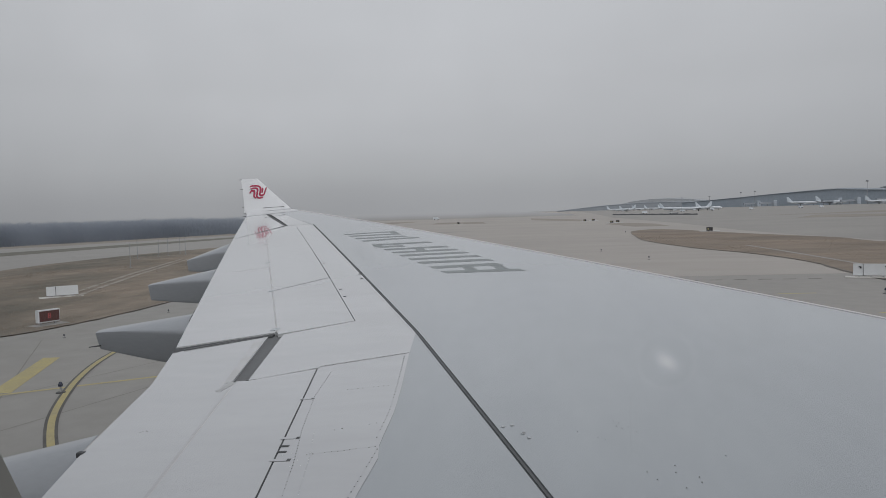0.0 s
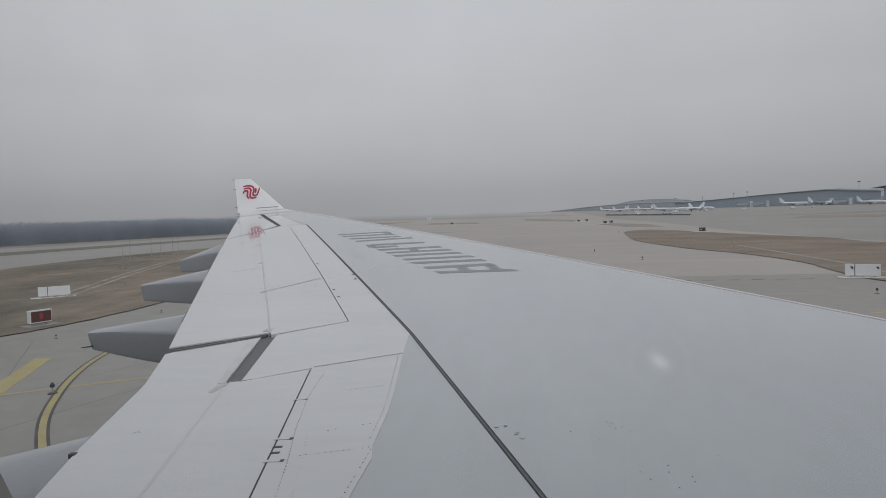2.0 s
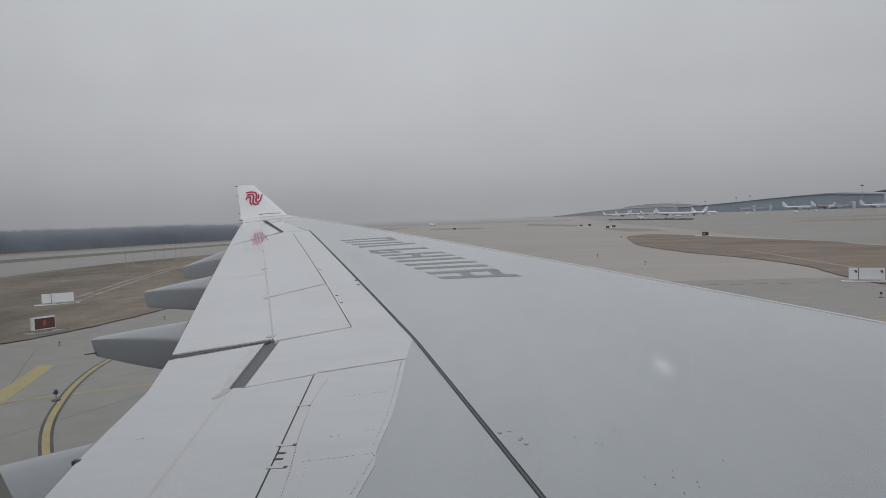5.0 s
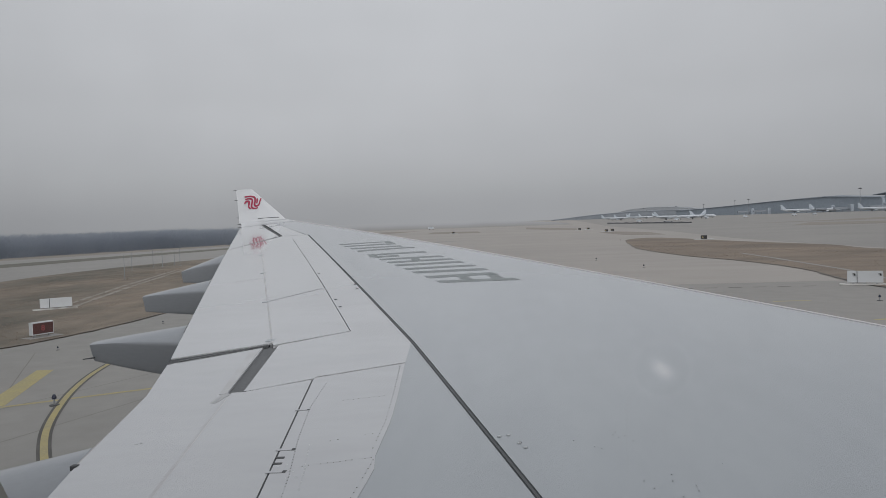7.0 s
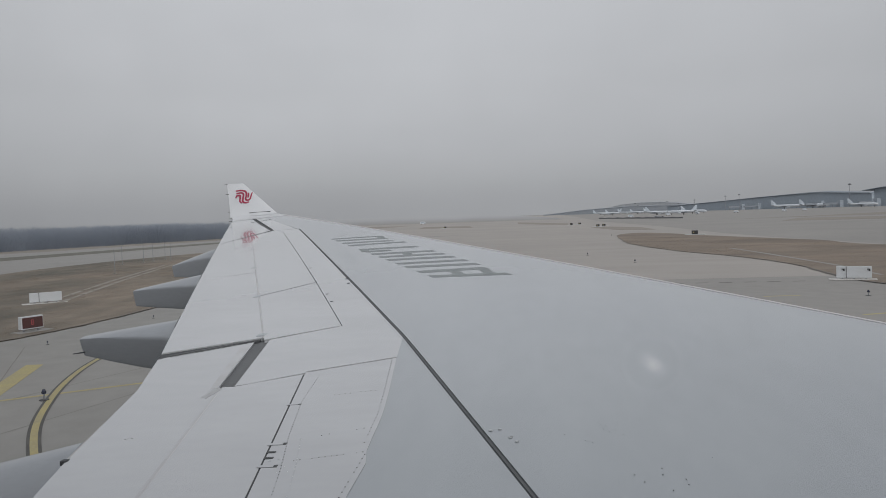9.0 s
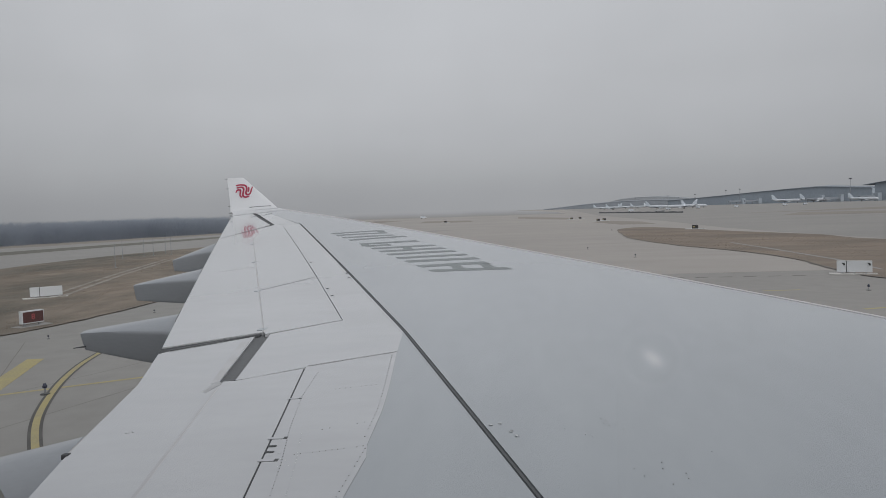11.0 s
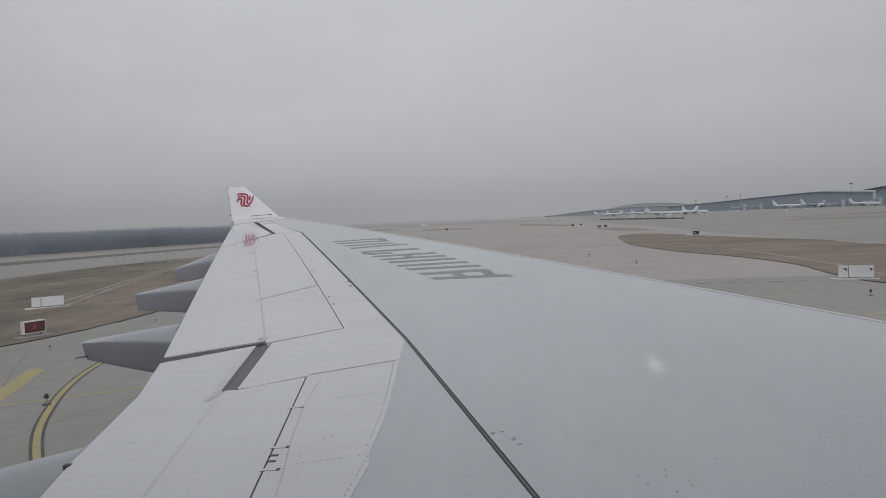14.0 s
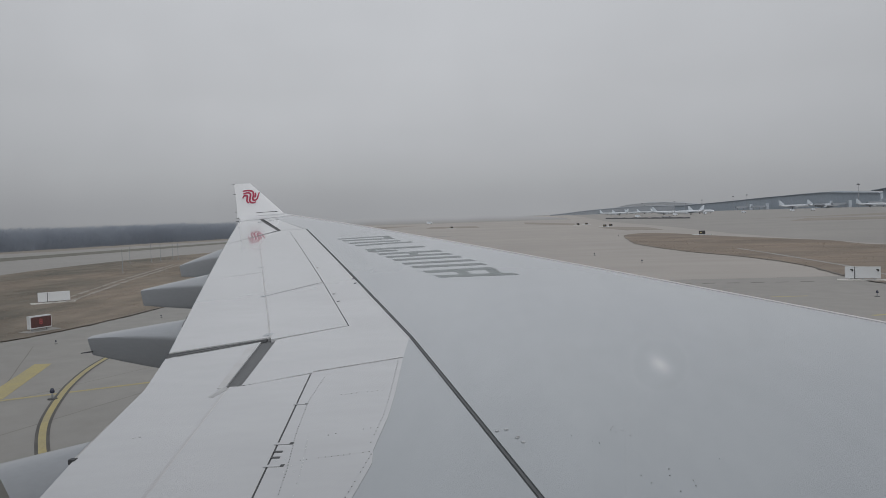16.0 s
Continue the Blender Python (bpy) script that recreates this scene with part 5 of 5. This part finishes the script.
# ---- terminals ----
def terminal(name, a, b, depth, heights, label, bays, roof_mat, wall_mat, over=3.0, start=0.0, lip=None):
    """A long building: glass bays between mullions under one arched roof with an overhang. heights: the roof's line from a to b;
    start: where the walls begin under the roof; lip: the stretch of the eave with a pale edge."""
    a, b = Vector((*a, 0)), Vector((*b, 0))
    along = (b - a).normalized()
    back = Vector((-along.y, along.x, 0))
    if back.y < 0:
        back = -back
    length = (b - a).length
    h = lambda s: heights(s)
    t = thing(name, tuple(a), label, "terminal building")
    bm = bmesh.new()
    n = bays
    secs = []
    for i in range(n + 1):
        s = start + (1 - start) * i / n
        p = a + along * length * s
        z = h(s) - 2.2
        secs.append([p, p + Vector((0, 0, z)), p + back * depth + Vector((0, 0, z)), p + back * depth])
    loft(bm, secs)
    wall = part("glass_wall", bm, wall_mat, t, "dark blue-grey glass wall")
    bm = bmesh.new()
    secs = []
    for i in range(2 * n + 1):
        s = i / (2 * n)
        p = a + along * (length * s)
        z = h(s)
        f = p - back * over
        g = p + back * (depth + 4)
        secs.append([f + Vector((0, 0, z - 2.0)), f + Vector((0, 0, z - 0.9)), p + back * depth * 0.4 + Vector((0, 0, z + 1.0)), g + Vector((0, 0, z - 0.6)), g + Vector((0, 0, z - 2.0))])
    loft(bm, secs)
    part("roof", bm, roof_mat, t, "arched grey metal roof")
    if lip:
        bm = bmesh.new()
        secs = []
        for i in range(17):
            s = lip[0] + (lip[1] - lip[0]) * i / 16
            p = a + along * length * s - back * (over + 0.05)
            k = 0.35 + 1.0 * min(1.0, 4 * i / 16)
            secs.append([p + Vector((0, 0, h(s) - 0.5 - k)), p + Vector((0, 0, h(s) - 0.5 + 0.5 * k)), p - back * 0.5 + Vector((0, 0, h(s) - 0.5 + 0.4 * k)), p - back * 0.5 + Vector((0, 0, h(s) - 0.5 - k))])
        loft(bm, secs)
        part("eave", bm, ROOF_PALE, t, "pale roof edge")
    for i in range(n + 1):
        s = start + (1 - start) * i / n
        p = a + along * length * s - back * 0.15
        bm = bmesh.new()
        w = along * 0.35
        z = h(s) - 2.0
        secs = [[p - w, p + w, p + w + back * 0.6, p - w + back * 0.6]]
        secs.append([q + Vector((0, 0, z)) for q in secs[0]])
        loft(bm, secs)
        part("mullion", bm, wall_mat, t)
    for lv in (0.33, 0.66):
        bm = bmesh.new()
        secs = []
        for i in range(n + 1):
            s = start + (1 - start) * i / n
            p = a + along * length * s - back * 0.12
            z = h(s) * lv
            secs.append([p + Vector((0, 0, z)), p + Vector((0, 0, z + 0.7)), p + back * 0.4 + Vector((0, 0, z + 0.7)), p + back * 0.4 + Vector((0, 0, z))])
        loft(bm, secs)
        part("transom", bm, wall_mat, t)
    return t


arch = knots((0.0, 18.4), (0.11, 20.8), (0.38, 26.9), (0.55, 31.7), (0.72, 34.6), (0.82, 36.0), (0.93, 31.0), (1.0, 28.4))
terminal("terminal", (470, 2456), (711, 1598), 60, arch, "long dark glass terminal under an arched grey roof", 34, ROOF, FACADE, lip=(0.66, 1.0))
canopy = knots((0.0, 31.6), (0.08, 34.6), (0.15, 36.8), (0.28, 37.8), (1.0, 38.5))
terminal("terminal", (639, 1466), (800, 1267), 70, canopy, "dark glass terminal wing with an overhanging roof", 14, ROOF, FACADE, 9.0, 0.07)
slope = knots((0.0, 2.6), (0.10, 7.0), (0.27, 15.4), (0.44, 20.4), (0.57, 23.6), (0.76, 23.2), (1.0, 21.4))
terminal("far_terminal", (79, 2701), (586, 2554), 60, slope, "long low grey concourse, haze put into its colour", 24, CONCOURSE, CONCOURSE, 1.0)
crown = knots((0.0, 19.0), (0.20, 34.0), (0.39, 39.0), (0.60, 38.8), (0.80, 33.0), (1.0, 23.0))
terminal("far_terminal", (328, 3034), (661, 2876), 120, crown, "far terminal hall with a long curved roof, haze in its colour", 16, FAR_ROOF, FAR_ROOF, 0.2)


def jet_bridge(at, turn):
    s = thing("jet_bridge", (0, 0, 0), "pale grey boarding bridge before the terminal", "jet bridge", "boarding bridges")
    bm = bmesh.new()
    box(bm, (-4, -16, 4.2), (-1, 14, 7.4), 0.2)
    part("tunnel", bm, CONCOURSE, s)
    bm = bmesh.new()
    box(bm, (-5, 12, 0), (2.5, 19, 11.0), 0.3)
    part("stair_tower", bm, ROOF_PALE, s)
    for x, y in ((-2.5, -12), (-2.5, 2)):
        bm = bmesh.new()
        tube(bm, (x, y, 0), (x, y, 4.4), 0.5, 0.5, 8)
        part("leg", bm, MAST, s)
    s.matrix_world = pose(*at, 0, 0, turn)
    return s


j0 = jet_bridge((545, 1962, 0), -65)
j0.matrix_world = j0.matrix_world @ Matrix.Scale(1.35, 4)
for x, y in ((572, 1920), (628, 1676), (648, 1630), (628, 1424)):
    copy_thing(j0, pose(x, y, 0, 0, 0, -65))

# ---- parked aircraft, each with parts ----
def jet():
    s = thing("parked_airliner", (0, 0, 0), "white parked airliner with a raised pale tail fin", "airliner", "parked airliners")
    bm = bmesh.new()
    secs = []
    for x, r, z in ((18.6, 0.15, 3.2), (18.2, 0.7, 3.3), (17.2, 1.3, 3.5), (15.5, 1.8, 3.75), (13.0, 2.0, 3.9), (-6, 2.0, 3.9), (-10, 1.85, 4.05), (-14, 1.3, 4.5), (-17.5, 0.6, 5.0), (-18.8, 0.2, 5.2)):
        secs.append([Vector((x, r * math.cos(k * math.tau / 14), z + r * math.sin(k * math.tau / 14))) for k in range(14)])
    loft(bm, secs)
    body = smooth_by_angle(part("fuselage", bm, JET_WHITE, s, "white fuselage"))
    bm = bmesh.new()
    for side in (1, -1):
        box(bm, (-9.0, side * 2.01 - 0.02, 4.15), (14.0, side * 2.01 + 0.02, 4.45))
    part("window_row", bm, FACADE, body, "row of small dark cabin windows")
    bm = bmesh.new()
    prof = lambda x0, x1, z0, y: [Vector((x0, y, z0)), Vector(((x0 + x1) / 2, y, z0 + 0.25)), Vector((x1, y, z0)), Vector(((x0 + x1) / 2, y, z0 - 0.15))]
    loft(bm, [prof(-10.5, -8.4, 4.5, 17), prof(-5.0, 3.2, 3.2, 2), prof(-5.0, 3.8, 3.0, 0)])
    part("wing", bm, JET_GREY, s)
    bm = bmesh.new()
    loft(bm, [prof(-10.5, -8.4, 4.5, -17), prof(-5.0, 3.2, 3.2, -2), prof(-5.0, 3.8, 3.0, 0)])
    part("wing", bm, JET_GREY, s)
    bm = bmesh.new()
    fin = lambda x0, x1, z, w: [Vector((x0, 0, z)), Vector(((x0 + x1) / 2, w, z)), Vector((x1, 0, z)), Vector(((x0 + x1) / 2, -w, z))]
    loft(bm, [fin(-18.2, -11.0, 5.4, 0.25), fin(-18.6, -14.2, 9.0, 0.18), fin(-19.4, -17.2, 12.2, 0.1)])
    part("tail_fin", bm, JET_TAIL, s, "pale blue-grey tail fin")
    for side in (1, -1):
        bm = bmesh.new()
        loft(bm, [prof(-19.8, -18.3, 5.9, side * 6), prof(-18.0, -14.6, 5.2, side * 0.6)])
        part("stabiliser", bm, JET_WHITE, s)
        bm = bmesh.new()
        tube(bm, (5.0, side * 5.8, 2.0), (1.6, side * 5.8, 2.1), 1.0, 0.75, 12)
        eng = part("engine", bm, JET_WHITE, s)
        bm = bmesh.new()
        tube(bm, (5.03, side * 5.8, 2.0), (4.6, side * 5.8, 2.0), 0.85, 0.6, 12)
        part("intake", bm, BLACK, eng)
        bm = bmesh.new()
        tube(bm, (-2.0, side * 3.6, 0), (-2.0, side * 3.6, 2.6), 0.55, 0.25, 8)
        part("main_gear", bm, BLACK, s)
    bm = bmesh.new()
    tube(bm, (13.5, 0, 0), (13.5, 0, 2.4), 0.35, 0.15, 8)
    part("nose_gear", bm, BLACK, s)
    return s


j = jet()
j.matrix_world = pose(579, 1704, 0, 0, 0, -19) @ Matrix.Scale(1.6, 4)
for x, y, k, turn in ((632, 1685, 1.0, -20), (588, 1357, 0.79, -26), (176.0, 863.1, 0.53, 172), (215.1, 977.4, 0.53, -10), (159.8, 917.3, 0.53, -24), (154.3, 1493.7, 0.53, -6),
                      (178.1, 1490.9, 0.53, -12), (204.4, 1507.6, 0.53, -8), (225.0, 1484.3, 0.53, -4), (248.0, 1470.0, 0.53, 10), (136.0, 1180.0, 0.53, 160)):
    copy_thing(j, pose(x, y, 0, 0, 0, turn) @ Matrix.Scale(k, 4))


def mast():
    s = thing("light_mast", (0, 0, 0), "tall thin grey apron floodlight mast", "light mast", "floodlight masts")
    bm = bmesh.new()
    tube(bm, (0, 0, 0), (0, 0, 24), 0.32, 0.16, 8)
    part("pole", bm, MAST, s)
    bm = bmesh.new()
    tube(bm, (0, 0, 23.4), (0, 0, 24.2), 1.0, 1.0, 10)
    part("head_ring", bm, MAST, s)
    for k in range(5):
        a = k * math.tau / 5
        bm = bmesh.new()
        c = Vector((1.1 * math.cos(a), 1.1 * math.sin(a), 23.3))
        box(bm, c - Vector((0.35, 0.35, 0.35)), c + Vector((0.35, 0.35, 0.3)), 0.06)
        part("floodlight", bm, BLACK, s)
    return s


m0 = mast()
m0.matrix_world = pose(577.5, 1383.6, 0) @ Matrix.Scale(1.75, 4)
for x, y, k in ((128.1, 890.9, 0.355), (163.0, 880.0, 0.377), (205.3, 930, 0.41), (328, 1464, 0.43), (299, 1471, 0.435), (405, 1444, 0.73), (382, 1451, 0.69), (150, 1010, 0.315)):
    copy_thing(m0, pose(x, y, 0) @ Matrix.Scale(k, 4))


# a low dark blast fence, boarding steps and vans on the far apron
bm = bmesh.new()
fence_a, fence_b = Vector((59.1, 636.9, 0)), Vector((96.2, 488.4, 0))
rows = []
for k in range(23):
    p = fence_a.lerp(fence_b, k / 22)
    h = 0.95 + 0.2 * math.sin(k * 2.3)
    rows.append([p, p + Vector((0, 0, h)), p + Vector((0.4, 0.4, h)), p + Vector((0.4, 0.4, 0))])
loft(bm, rows)
solid("blast_fence", bm, FENCE, tuple(fence_a), "low dark grey barrier on the far apron", "barrier")


def van(body_mat):
    s = thing("apron_van", (0, 0, 0), "white apron service van", "van", "apron vans")
    bm = bmesh.new()
    loft(bm, [[Vector((x, y, z)) for x, z in ((-2.6, 0.5), (2.5, 0.5), (2.6, 1.2), (1.9, 1.35), (1.3, 2.3), (-2.6, 2.4))] for y in (-0.95, 0.95)])
    part("body", bm, body_mat, s)
    bm = bmesh.new()
    box(bm, (-1.8, -0.97, 1.4), (1.2, 0.97, 2.0), 0.05)
    part("window", bm, FACADE, s, "dark side windows")
    for x in (-1.6, 1.6):
        for y in (-0.85, 0.85):
            bm = bmesh.new()
            tube(bm, (x, y - 0.12, 0.36), (x, y + 0.12, 0.36), 0.36, 0.36, 12)
            part("wheel", bm, BLACK, s)
    return s


v = van(JET_WHITE)
v.location = (-93.3, 656.9, 0)
for x, y, t in ((11, 1000, 10), (148, 800, 10), (190, 850, 100), (240, 880, 0), (330, 920, 20), (95, 700, 0), (300, 900, 0)):
    copy_thing(v, pose(x, y, 0, 0, 0, t))


def steps():
    s = thing("boarding_steps", (0, 0, 0), "white mobile boarding steps on the far apron", "boarding steps")
    bm = bmesh.new()
    for k in range(9):
        box(bm, (k * 0.8, -1, 0.4 + k * 0.4), (k * 0.8 + 0.9, 1, 0.6 + k * 0.4))
    part("stair", bm, JET_WHITE, s)
    bm = bmesh.new()
    box(bm, (0, -1.1, 0.3), (8, 1.1, 0.9), 0.1)
    part("chassis", bm, MAST, s)
    for x in (1.2, 6.6):
        bm = bmesh.new()
        tube(bm, (x, -1.2, 0.45), (x, 1.2, 0.45), 0.45, 0.45, 10)
        part("wheel", bm, BLACK, s)
    s.location = (101.2, 616.5, 0)
    return s


steps()
